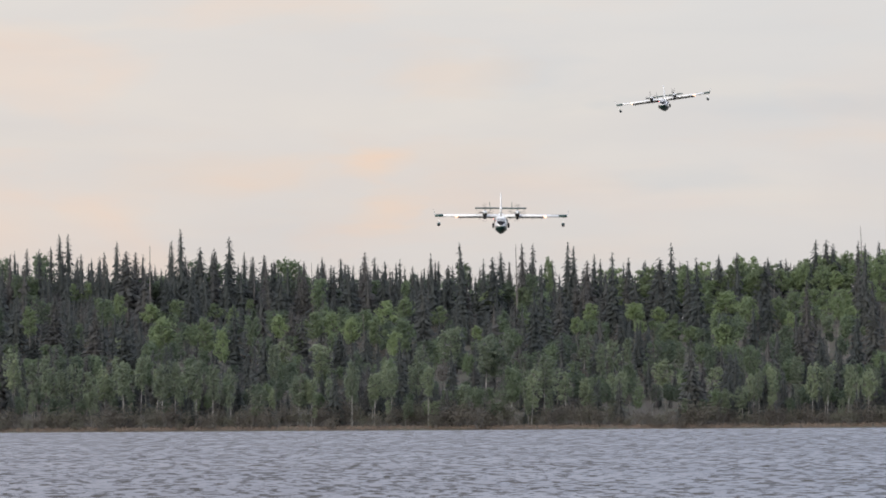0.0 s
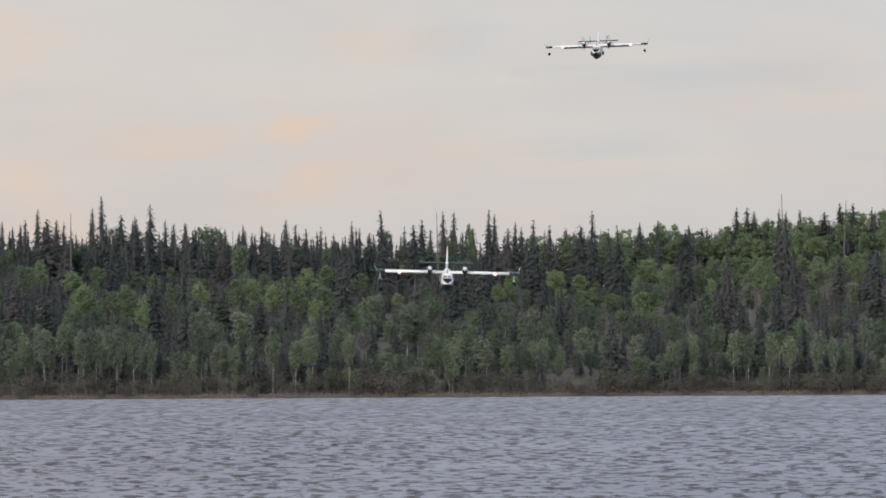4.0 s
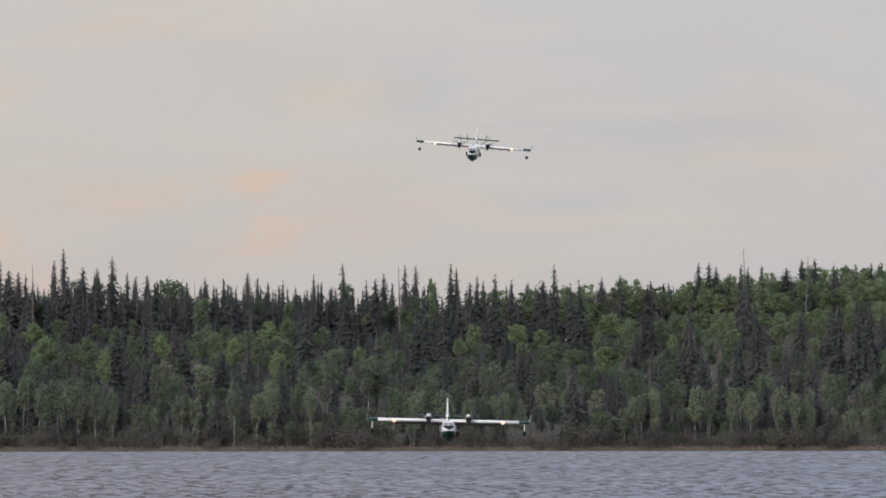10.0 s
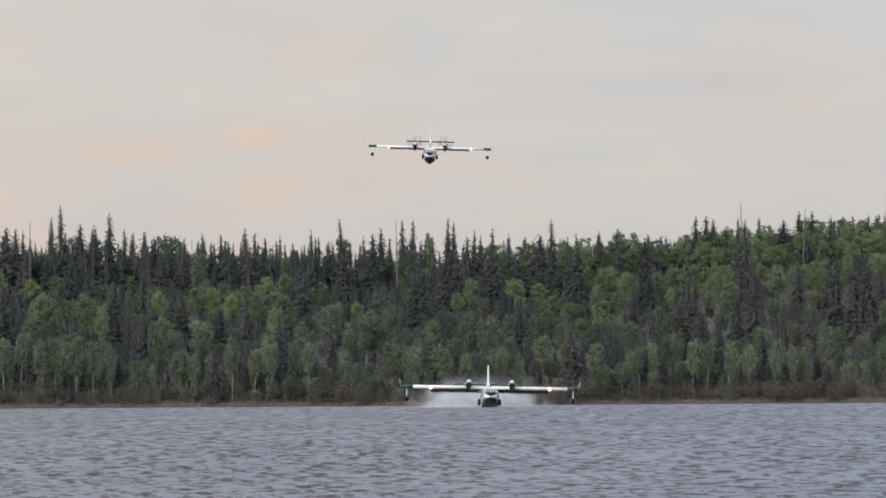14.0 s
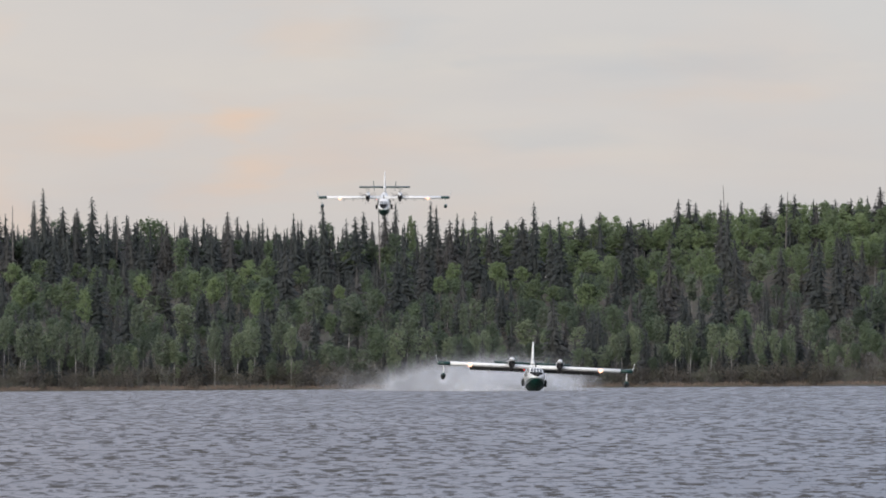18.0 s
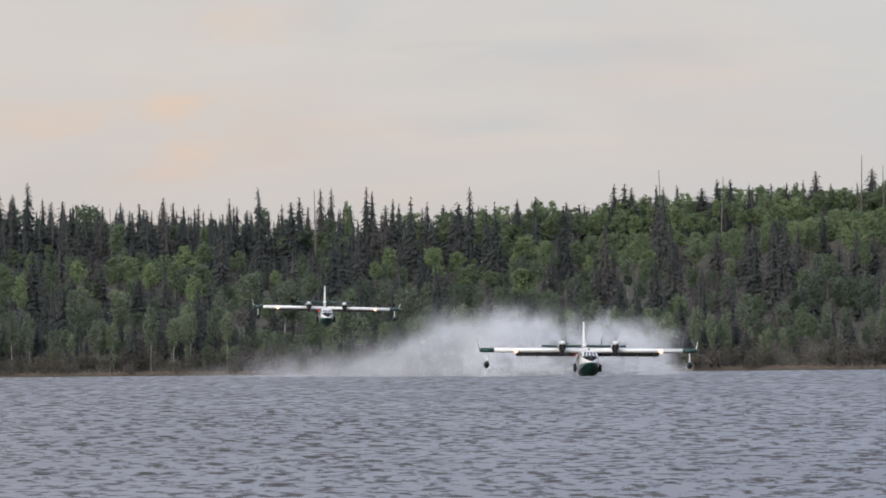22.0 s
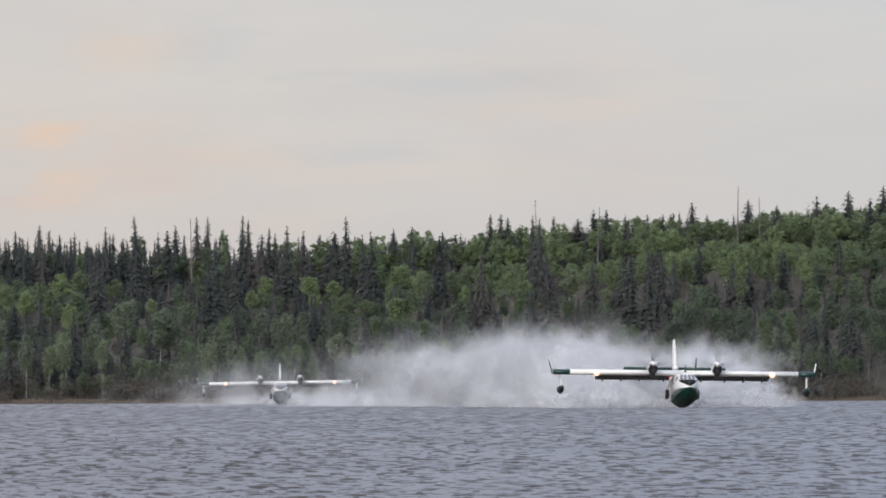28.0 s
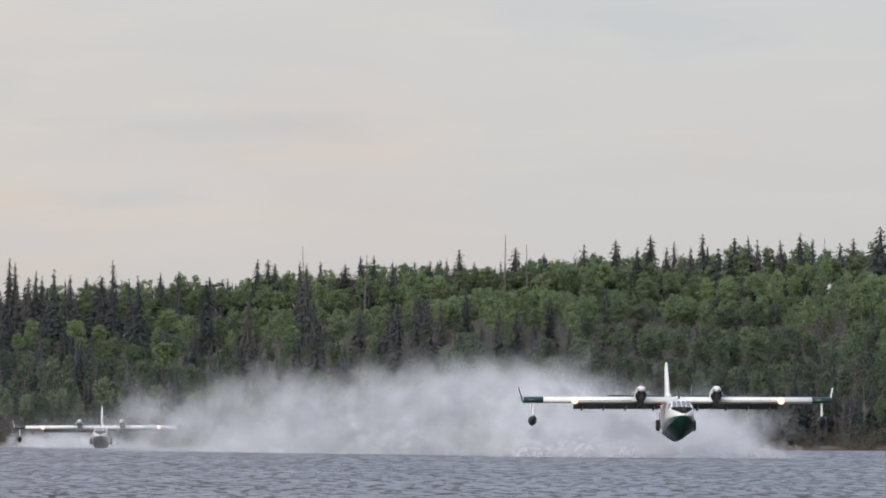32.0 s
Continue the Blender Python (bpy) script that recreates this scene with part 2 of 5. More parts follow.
# leaf tones lifted paler and bluer, with distance haze mixed into the colour
SPRUCE_DARK, SPRUCE_MID, SPRUCE_LIGHT = (0.069, 0.079, 0.076), (0.088, 0.098, 0.093), (0.118, 0.113, 0.108)
ASPEN_DARK, ASPEN_MID, ASPEN_LIGHT = (0.173, 0.216, 0.129), (0.218, 0.276, 0.153), (0.273, 0.340, 0.176)
BIRCH_DARK, BIRCH_MID, BIRCH_LIGHT = (0.170, 0.202, 0.146), (0.216, 0.258, 0.177), (0.281, 0.326, 0.208)
POPLAR_DARK, POPLAR_MID, POPLAR_LIGHT = (0.113, 0.142, 0.107), (0.144, 0.183, 0.123), (0.192, 0.246, 0.147)
SHRUB_DARK, SHRUB_MID, SHRUB_LIGHT = (0.150, 0.138, 0.120), (0.196, 0.178, 0.148), (0.190, 0.196, 0.142)
BUD_DARK, BUD_MID, BUD_LIGHT = (0.094, 0.086, 0.093), (0.129, 0.116, 0.120), (0.144, 0.140, 0.129)
LEAF = {}
for _kind, _cols in (("spruce", (SPRUCE_DARK, SPRUCE_MID, SPRUCE_LIGHT)), ("aspen", (ASPEN_DARK, ASPEN_MID, ASPEN_LIGHT)),
                     ("birch", (BIRCH_DARK, BIRCH_MID, BIRCH_LIGHT)), ("poplar", (POPLAR_DARK, POPLAR_MID, POPLAR_LIGHT)), ("shrub", (SHRUB_DARK, SHRUB_MID, SHRUB_LIGHT)), ("budding", (BUD_DARK, BUD_MID, BUD_LIGHT))):
    LEAF[_kind, True] = foliage(_kind + "_leaves", *_cols, True, 0.42 if _kind == "spruce" else 0.62)
    LEAF[_kind, False] = foliage(_kind + "_leaves_in_the_wood", *_cols, False, 0.42 if _kind == "spruce" else 0.62)
BARK = {
    "spruce": bark("spruce_bark", (0.05, 0.04, 0.035), (0.12, 0.10, 0.085)),
    "aspen": bark("aspen_bark", (0.09, 0.085, 0.075), (0.24, 0.23, 0.21), 1.6),
    "birch": bark("birch_bark", (0.11, 0.105, 0.096), (0.40, 0.385, 0.355), 1.4),
    "poplar": bark("poplar_bark", (0.09, 0.085, 0.075), (0.22, 0.21, 0.19), 1.6),
    "budding": bark("grey_aspen_bark", (0.10, 0.095, 0.085), (0.24, 0.23, 0.21), 1.6),
    "snag": bark("dead_grey_wood", (0.10, 0.09, 0.085), (0.19, 0.175, 0.16)),
}


def water_material():
    """Ruffled water: patches of steep little ripples drawn out along the wind, over real waves."""
    k = Nodes("lake_water")

    def span(src, a, b, c, d):
        m = k.n.new("ShaderNodeMapRange")
        for i, v in enumerate((a, b, c, d)):
            m.inputs[i + 1].default_value = v
        k.l.new(src, m.inputs[0])
        return m.outputs[0]

    # crests hide the troughs behind them, so that the dark backs seen lie further apart the further off they are
    where = k.n.new("ShaderNodeTexCoord")
    split = k.n.new("ShaderNodeSeparateXYZ")
    k.l.new(where.outputs["Object"], split.inputs[0])

    def power(src, p, times):
        a, b = k.n.new("ShaderNodeMath"), k.n.new("ShaderNodeMath")
        a.operation, b.operation = "POWER", "MULTIPLY"
        k.l.new(src, a.inputs[0])
        a.inputs[1].default_value = p
        k.l.new(a.outputs[0], b.inputs[0])
        b.inputs[1].default_value = times
        return b.outputs[0]

    across = k.n.new("ShaderNodeMath")
    across.operation = "MULTIPLY"
    k.l.new(split.outputs[0], across.inputs[0])
    k.l.new(power(split.outputs[1], -0.8, 190.0), across.inputs[1])
    place = k.n.new("ShaderNodeCombineXYZ")
    k.l.new(across.outputs[0], place.inputs[0])
    k.l.new(power(split.outputs[1], -0.5, 3000.0), place.inputs[1])
    crests = k.n.new("ShaderNodeTexNoise")
    crests.inputs["Scale"].default_value, crests.inputs["Detail"].default_value, crests.inputs["Roughness"].default_value = 1.0, 3.5, 0.55
    crests.inputs["Distortion"].default_value = 0.3
    k.l.new(place.outputs[0], crests.inputs[0])
    ripple = crests.outputs[0]
    broad = k.noise(1.0, 3.0, stretch=(0.12, 0.012, 1.0))
    cross = k.noise(1.0, 4.0, stretch=(3.0, 0.4, 1.0), rough=0.6)
    steep = span(ripple, 0.495, 0.675, -0.122, -0.54)
    calm = k.n.new("ShaderNodeMath")
    calm.operation = "MULTIPLY"
    k.l.new(steep, calm.inputs[0])
    k.l.new(span(broad, 0.3, 0.7, 0.8, 1.2), calm.inputs[1])
    way = k.n.new("ShaderNodeCombineXYZ")
    k.l.new(span(cross, 0.3, 0.7, -0.10, 0.10), way.inputs[0])
    k.l.new(calm.outputs[0], way.inputs[1])
    way.inputs[2].default_value = 1.0
    unit = k.n.new("ShaderNodeVectorMath")
    unit.operation = "NORMALIZE"
    k.l.new(way.outputs[0], unit.inputs[0])
    k.l.new(unit.outputs[0], k.bsdf.inputs["Normal"])
    tone = k.ramp(k.noise(0.02, 4.0), [(0.35, (0.040, 0.037, 0.031)), (0.65, (0.055, 0.050, 0.042))])
    k.set(Base_Color=tone, Roughness=0.17, IOR=1.333)
    return k.mat


def mist_material():
    """Droplets and vapour: white, lit from all sides, thinning out where the wisp is thin."""
    k = Nodes("white_spray_droplets")
    k.set(Base_Color=(0.88, 0.895, 0.915), Roughness=0.6)
    tl = k.n.new("ShaderNodeBsdfTranslucent")
    tl.inputs[0].default_value = (0.88, 0.895, 0.915, 1)
    m = k.n.new("ShaderNodeMixShader")
    m.inputs[0].default_value = 0.5
    k.l.new(k.bsdf.outputs[0], m.inputs[1])
    k.l.new(tl.outputs[0], m.inputs[2])
    thick = k.n.new("ShaderNodeAttribute")
    thick.attribute_name = "tint"
    cover = k.n.new("ShaderNodeMath")
    cover.operation = "MULTIPLY"
    k.l.new(thick.outputs["Fac"], cover.inputs[0])
    cover.inputs[1].default_value = 0.4
    clear = k.n.new("ShaderNodeBsdfTransparent")
    veil = k.n.new("ShaderNodeMixShader")
    k.l.new(cover.outputs[0], veil.inputs[0])
    k.l.new(clear.outputs[0], veil.inputs[1])
    k.l.new(m.outputs[0], veil.inputs[2])
    k.l.new(veil.outputs[0], k.out.inputs[0])
    return k.mat


def ground_material():
    k = Nodes("forest_floor_and_shore")
    c = k.ramp(k.noise(0.15, 6.0), [(0.3, (0.060, 0.055, 0.046)), (0.5, (0.092, 0.080, 0.062)), (0.7, (0.072, 0.080, 0.052))])
    k.set(Base_Color=c, Roughness=0.95)
    k.bump(k.noise(1.2, 4.0), 0.6, 0.2)
    return k.mat


# ------------------------------------------------------------------ mesh helpers
def part(name, bm, material, parent, label=""):
    me = bpy.data.meshes.new(name)
    bm.to_mesh(me)
    bm.free()
    me.materials.append(material)
    ob = new(name, me)
    ob.parent = parent
    if label:
        ob["label"] = label
    return ob


def thing(name, label, category, group="", kind=""):
    ob = new(name)
    ob.empty_display_size = 0.3
    return tagged(ob, label, category, group, kind)


def tri_mesh(name, verts, tris, material, smooth=False, tint=None):
    """A mesh from arrays of vertices and triangles."""
    me = bpy.data.meshes.new(name)
    verts, tris = np.asarray(verts, np.float32), np.asarray(tris, np.int32)
    me.vertices.add(len(verts))
    me.vertices.foreach_set("co", verts.ravel())
    me.loops.add(tris.size)
    me.loops.foreach_set("vertex_index", tris.ravel())
    me.polygons.add(len(tris))
    me.polygons.foreach_set("loop_start", np.arange(0, tris.size, 3, dtype=np.int32))
    me.polygons.foreach_set("use_smooth", np.full(len(tris), smooth))
    me.materials.append(material)
    if tint is not None:
        me.attributes.new("tint", "FLOAT", "POINT").data.foreach_set("value", np.asarray(tint, np.float32))
    me.update(calc_edges=True)
    return me


def smooth(bm):
    for f in bm.faces:
        f.smooth = True
    return bm


def loft(rings, close=True, cap=True):
    """A skin over rings of points."""
    bm = bmesh.new()
    rows = [[bm.verts.new(p) for p in ring] for ring in rings]
    m = len(rows[0])
    for a, b in zip(rows, rows[1:]):
        for i in range(m if close else m - 1):
            j = (i + 1) % m
            bm.faces.new((a[i], a[j], b[j], b[i]))
    if cap and close:
        bm.faces.new(rows[0][::-1])
        bm.faces.new(rows[-1])
    bmesh.ops.recalc_face_normals(bm, faces=bm.faces)
    return bm


def box(x0, x1, y0, y1, z0, z1, bevel=0.0):
    bm = bmesh.new()
    bmesh.ops.create_cube(bm, size=1.0)
    for v in bm.verts:
        v.co = Vector((x0 + (v.co.x + 0.5) * (x1 - x0), y0 + (v.co.y + 0.5) * (y1 - y0), z0 + (v.co.z + 0.5) * (z1 - z0)))
    if bevel:
        bmesh.ops.bevel(bm, geom=bm.edges[:], offset=bevel, segments=2, affect="EDGES")
    return bm


def tube(points, radii, sides=10):
    rings = []
    for i, p in enumerate(points):
        p = Vector(p)
        ahead = Vector(points[min(i + 1, len(points) - 1)]) - Vector(points[max(i - 1, 0)])
        q = ahead.to_track_quat("Z", "Y")
        rings.append([p + q @ Vector((math.cos(a) * radii[i], math.sin(a) * radii[i], 0)) for a in np.linspace(0, 2 * math.pi, sides, endpoint=False)])
    return loft(rings)


# ------------------------------------------------------------------ ground and lake
SHORE = 2050.0


def shore_y(x):
    return SHORE + 5.0 * math.sin(x * 0.021 + 1.0) + 2.5 * math.sin(x * 0.057) + 1.0 * math.sin(x * 0.17)


def ridge_z(x):
    """Height of the wooded ridge's ground along the far shore."""
    rise = np.interp(x, (-170, -120, -80, -10, 26, 52, 91, 156), (3.0, 1.8, 0.5, 0.3, 3.0, 6.0, 8.0, 9.2))
    return 24.6 + float(rise) + 0.8 * math.sin(x * 0.05)


def ground_z(x, y):
    s = y - shore_y(x)
    if y < 60.0:
        return max(-2.5, 0.25 - 0.06 * max(y - 2.0, 0.0)) if y > -20 else 0.25 + 0.02 * (-20 - y)
    if s < 0.0:
        return max(-2.5, 0.05 * s)
    rise = min(s / 260.0, 1.0)
    back = max(0.0, (s - 320.0) / 700.0)
    return 0.55 * min(s / 2.5, 1.0) + ridge_z(max(-260.0, min(260.0, x))) * (0.75 * rise + 0.25 * rise * rise) - 12.0 * min(back, 1.0) + 0.3 * math.sin(x * 0.3 + y * 0.21) * min(s / 20, 1)


def build_ground():
    xs = np.unique(np.r_[np.linspace(-4500, -300, 22), np.arange(-300, 301, 6.0), np.linspace(300, 4500, 22)])
    ys = np.unique(np.r_[np.linspace(-600, 0, 7), np.linspace(0, 60, 13), np.linspace(60, 2020, 12), np.arange(2020, 2080, 1.5),
                         np.arange(2080, 2420, 8.0), np.linspace(2420, 4900, 20)])
    v = [(x, y, ground_z(x, y)) for y in ys for x in xs]
    m = len(xs)
    i = (np.arange(len(ys) - 1)[:, None] * m + np.arange(m - 1)[None]).ravel()
    tris = np.r_[np.stack([i, i + 1, i + m + 1], 1), np.stack([i, i + m + 1, i + m], 1)]
    ob = new("ground", tri_mesh("ground", v, tris, ground_material(), True))
    tagged(ob, "brown forest floor rising from the lake shore to a ridge", "ground", kind="structure")


def build_water():
    """Wind-ruffled lake: one sheet of real waves, coarser with distance."""
    rng = np.random.default_rng(4)
    dist = [0.3, *np.geomspace(4, 80, 40)]
    while dist[-1] < 2085:
        d = dist[-1]
        dist.append(d * (1.0022 if d < 300 else 1.003 if d < 700 else 1.008))
    dist = np.array(dist)
    fine = np.radians(np.linspace(-4.4, 4.4, 170))
    wide = np.radians(np.array([6, 8, 11, 15, 20, 27, 36, 46, 56, 63]))
    ang = np.r_[-wide[::-1], fine, wide]
    r, a = np.meshgrid(dist, ang, indexing="ij")
    x, y = r * np.tan(a), r.copy()
    z = np.zeros_like(x)
    gap_y = np.maximum(np.gradient(dist), 0.05)[:, None]
    gap_x = r * np.maximum(np.gradient(ang), 1e-4)[None]
    for i in range(60):
        lam = 0.7 * (4.0 / 0.7) ** rng.random()
        way = radians(-95) + rng.normal(0, 0.6)
        kx, ky = 2 * math.pi / lam * math.cos(way), 2 * math.pi / lam * math.sin(way)
        amp = 0.0015 * lam ** 0.8 * rng.uniform(0.6, 1.3)
        # a wave shows only where the sheet is fine enough to carry it
        seen = np.clip(2.6 - np.maximum(abs(kx) * gap_x, abs(ky) * gap_y) / 1.0, 0, 1)
        ph = kx * x + ky * y + rng.uniform(0, 6.3)
        z += amp * seen * (np.sin(ph) + 0.22 * np.sin(2 * ph + 1.57))
    # gusts make the chop uneven
    gust = 0.95 + 0.25 * np.sin(x * 0.11 + y * 0.021 + 1.3) * np.sin(y * 0.043 - x * 0.03) + 0.15 * np.sin(y * 0.11 + x * 0.23)
    z *= np.clip(gust, 0.55, 1.3) * np.clip(r / 30, 0, 1)
    m = len(ang)
    i = (np.arange(len(dist) - 1)[:, None] * m + np.arange(m - 1)[None]).ravel()
    tris = np.r_[np.stack([i, i + 1, i + m + 1], 1), np.stack([i, i + m + 1, i + m], 1)]
    ob = new("water", tri_mesh("water", np.stack([x, y, z], -1).reshape(-1, 3), tris, water_material(), True))
    tagged(ob, "grey-blue choppy lake water ruffled by wind", "lake", kind="structure")
    return ob


build_ground()
lake = build_water()


# ------------------------------------------------------------------ trees
def clumps(rng, centres, out, size, ruffle=0.5):
    """One small folded leaf spray at each centre, lying roughly across the way out of the crown: two triangles with a common edge."""
    c = np.asarray(centres, float)
    k = len(c)
    face = np.asarray(out, float) + rng.normal(size=(k, 3)) * ruffle
    face /= np.linalg.norm(face, axis=1, keepdims=True) + 1e-9
    u = np.cross(face, rng.normal(size=(k, 3)))
    u /= np.linalg.norm(u, axis=1, keepdims=True) + 1e-9
    w = np.cross(face, u)
    s = (np.asarray(size) * rng.uniform(0.6, 1.35, k))[:, None]
    up = face * s * 0.16
    v = np.stack([c - u * s * 0.62, c + w * s * 0.48 - up, c + u * s * 0.62, c - w * s * 0.48 - up], 1)
    i = np.arange(k)[:, None] * 4
    return v.reshape(-1, 3), np.r_[i + [0, 1, 2], i + [0, 2, 3]]


def join(pieces):
    v, t, at = [], [], 0
    for a, b in pieces:
        v.append(np.asarray(a, float))
        t.append(np.asarray(b) + at)
        at += len(a)
    return np.concatenate(v), np.concatenate(t)


def limb(a, b, ra, rb, sides=5, bend=0.0, rng=None):
    a, b = np.asarray(a, float), np.asarray(b, float)
    pts = [a, (a + b) / 2 + (rng.normal(0, bend, 3) if bend else 0), b]
    rad = [ra, (ra + rb) / 2, rb]
    v = []
    d = b - a
    d = d / np.linalg.norm(d)
    e = np.cross(d, [0.3, 0.9, 0.1])
    e /= np.linalg.norm(e)
    g = np.cross(d, e)
    for p, q in zip(pts, rad):
        for s in range(sides):
            w = 2 * math.pi * s / sides
            v.append(p + (e * math.cos(w) + g * math.sin(w)) * q)
    t = []
    for row in range(2):
        for s in range(sides):
            i, j = row * sides + s, row * sides + (s + 1) % sides
            t += [(i, j, j + sides), (i, j + sides, i + sides)]
    return np.array(v), np.array(t)


def spruce_shape(seed, full=1.0, whorls=30, bare=0.05):
    """A 14 m spruce: trunk and close-set drooping boughs. Scaled when it is placed."""
    rng = np.random.default_rng(seed)
    h = 14.0
    lean = rng.normal(0, 0.12, 2)
    trunk = [limb((0, 0, -0.3), (lean[0], lean[1], h * 0.97), 0.16, 0.02, 5)]
    # the dense, ragged heart of the crown
    rings, sides = 13, 7
    core = []
    for i in range(rings):
        f = i / (rings - 1)
        r = full * (1.5 * (1 - f) ** 0.85 + 0.01) * (1.12 if i % 2 else 0.72) * (0.5 if i == 0 else 1)
        for s in range(sides):
            a = 2 * math.pi * (s + 0.5 * (i % 2)) / sides
            q = r * rng.uniform(0.7, 1.2)
            core.append((lean[0] * f + q * math.cos(a), lean[1] * f + q * math.sin(a), h * (bare + 0.02 + (0.955 - bare) * f) + rng.uniform(-0.15, 0.15)))
    heart = [(i * sides + s, i * sides + (s + 1) % sides, (i + 1) * sides + (s + 1) % sides) for i in range(rings - 1) for s in range(sides)]
    heart += [(i * sides + s, (i + 1) * sides + (s + 1) % sides, (i + 1) * sides + s) for i in range(rings - 1) for s in range(sides)]
    n = whorls * 13
    f = np.clip(1 - np.sqrt(rng.random(n)) ** 1.25, 0, 0.985)
    a = rng.uniform(0, 2 * math.pi, n)
    # tiers of boughs with bays between them, longer on some sides
    tier = 0.80 + 0.24 * np.cos(2 * math.pi * f * whorls / 2.6 + 1.3 * np.cos(a + seed)) + 0.14 * np.cos(3 * a + 23 * f + seed) + 0.10 * np.cos(2 * a - 41 * f)
    r = full * (3.0 * (1 - f) ** 0.74 + 0.15) * tier * (0.55 + 0.45 * np.clip(f / 0.12, 0, 1)) * rng.uniform(0.55, 1.1, n)
    out = np.stack([np.cos(a), np.sin(a), -rng.uniform(0.25, 0.7, n)], -1)
    side = np.stack([-np.sin(a), np.cos(a), np.zeros(n)], -1)
    z = h * (bare + (1 - bare) * f) + 0.2 - 0.22 * r
    c = np.stack([lean[0] * z / h + r * np.cos(a), lean[1] * z / h + r * np.sin(a), z], -1)
    L = (0.20 + 0.24 * r)[:, None] * rng.uniform(0.7, 1.25, (n, 1))
    drop = np.concatenate([np.zeros((n, 2)), 0.35 * L], 1)
    v = np.stack([c - out * L, c + side * L * 0.5 - drop, c + out * L, c - side * L * 0.5 - drop], 1).reshape(-1, 3)
    at = np.arange(n)[:, None] * 4
    t = np.r_[at + [0, 1, 2], at + [0, 2, 3]]
    return join(trunk), join([(core, heart), (v, t)]), h


def broad_shape(seed, kind, dense=1.0):
    """A slender leafy tree: pale stem, rising limbs, an uneven domed crown of many small sprays with gaps."""
    rng = np.random.default_rng(seed)
    h = 14.0
    base = {"aspen": 0.55, "poplar": 0.5, "birch": 0.38, "budding": 0.32}[kind] + rng.uniform(-0.09, 0.09)
    wide = {"aspen": 2.85, "poplar": 2.7, "birch": 2.15, "budding": 2.2}[kind] * rng.uniform(0.85, 1.15)
    bow = rng.normal(0, 0.35, 2)
    wood = [limb((0, 0, -0.3), (bow[0] * 0.6, bow[1] * 0.6, h * 0.55), 0.10, 0.075, 4), limb((bow[0] * 0.6, bow[1] * 0.6, h * 0.54), (bow[0], bow[1], h * 0.92), 0.08, 0.02, 3)]
    turns = [(k, rng.uniform(-m, m), rng.uniform(0, 6.28), amp) for k, m, amp in
             ((1, 5, 0.17), (1, 12, 0.15), (2, 9, 0.15), (3, 14, 0.14), (4, 18, 0.13), (5, 24, 0.12), (6, 30, 0.10))]
    belly, blunt = rng.uniform(0.3, 0.55), rng.uniform(1.8, 2.6)

    def reach(g, a):
        """Radius of the crown at its height g (0 to 1), towards a, with its bays and bulges."""
        swell = np.where(g > belly, np.clip(1 - (np.clip(g - belly, 0, 1) / (1 - belly)) ** blunt, 0, 1) ** 0.5, 0.4 + 0.6 * (np.clip(g, 0, 1) / belly) ** 0.8)
        return wide * swell * np.maximum(0.35, 1 + sum(amp * np.cos(k * a + m * g + w) for k, m, w, amp in turns))

    def place(g, a, f):
        r = reach(g, a) * f
        z = h * (base + (1 - base) * g)
        return np.stack([bow[0] * z / h + r * np.cos(a), bow[1] * z / h + r * np.sin(a), z], -1)

    for i in range(6):
        g, a = 0.1 + 0.13 * i, i * 2.4 + rng.uniform(-0.5, 0.5)
        end = place(np.float64(g), a, 0.7)
        f = (end[2] / h) - 0.11
        wood.append(limb((bow[0] * f, bow[1] * f, h * f), end, 0.045, 0.012, 3, 0.08, rng))
    # the crown is made of uneven lobes round the limb ends, each a shell of small sprays over a few larger inner ones
    lobes = {"aspen": 13, "poplar": 14, "birch": 15, "budding": 12}[kind]
    each = int({"aspen": 88, "poplar": 84, "birch": 66, "budding": 42}[kind] * dense)
    stretch = (0.8, 1.15) if kind == "aspen" else (1.0, 1.7)
    pieces = []
    for i in range(lobes):
        g = 0.06 + 0.86 * (i + rng.uniform(0, 1)) / lobes
        mid = place(np.float64(g), i * 2.4 + rng.uniform(-0.7, 0.7), rng.uniform(0.30, 0.72))
        size = wide * rng.uniform(0.34, 0.56) * (1.0 if g < 0.75 else 0.8)
        way = rng.normal(size=(each, 3))
        way /= np.linalg.norm(way, axis=1, keepdims=True)
        pts = mid + way * [size, size, size * rng.uniform(*stretch)] * rng.uniform(0.55, 1.12, (each, 1))
        pieces.append(clumps(rng, pts, way + [0, 0, 0.35], (0.30 if kind != "budding" else 0.22) / dense ** 0.5, 0.8))
        if kind != "budding":
            inner = rng.normal(size=(9, 3))
            inner /= np.linalg.norm(inner, axis=1, keepdims=True)
            pieces.append(clumps(rng, mid + inner * size * 0.42, inner + [0, 0, 0.3], size * 0.62, 0.5))
    return join(wood), join(pieces), h


def shrub_shape(seed):
    rng = np.random.default_rng(seed)
    wood, pts = [], []
    for i in range(7):
        a, L = rng.uniform(0, 6.28), rng.uniform(0.6, 1.5)
        end = np.array([math.cos(a) * L, math.sin(a) * L, rng.uniform(2.0, 4.0)])
        wood.append(limb((math.cos(a) * 0.2, math.sin(a) * 0.2, -0.2), end, 0.04, 0.01, 4, 0.1, rng))
        pts.append(rng.normal(size=(62, 3)) * [0.55, 0.55, 0.8] + end * [1, 1, 0.7])
    pts = np.concatenate(pts)
    pts[:, 2] = np.abs(pts[:, 2])
    return join(wood), clumps(rng, pts, (pts - [0, 0, 1.5]) * 0.4 + [0, 0, 0.3], 0.24), 4.0


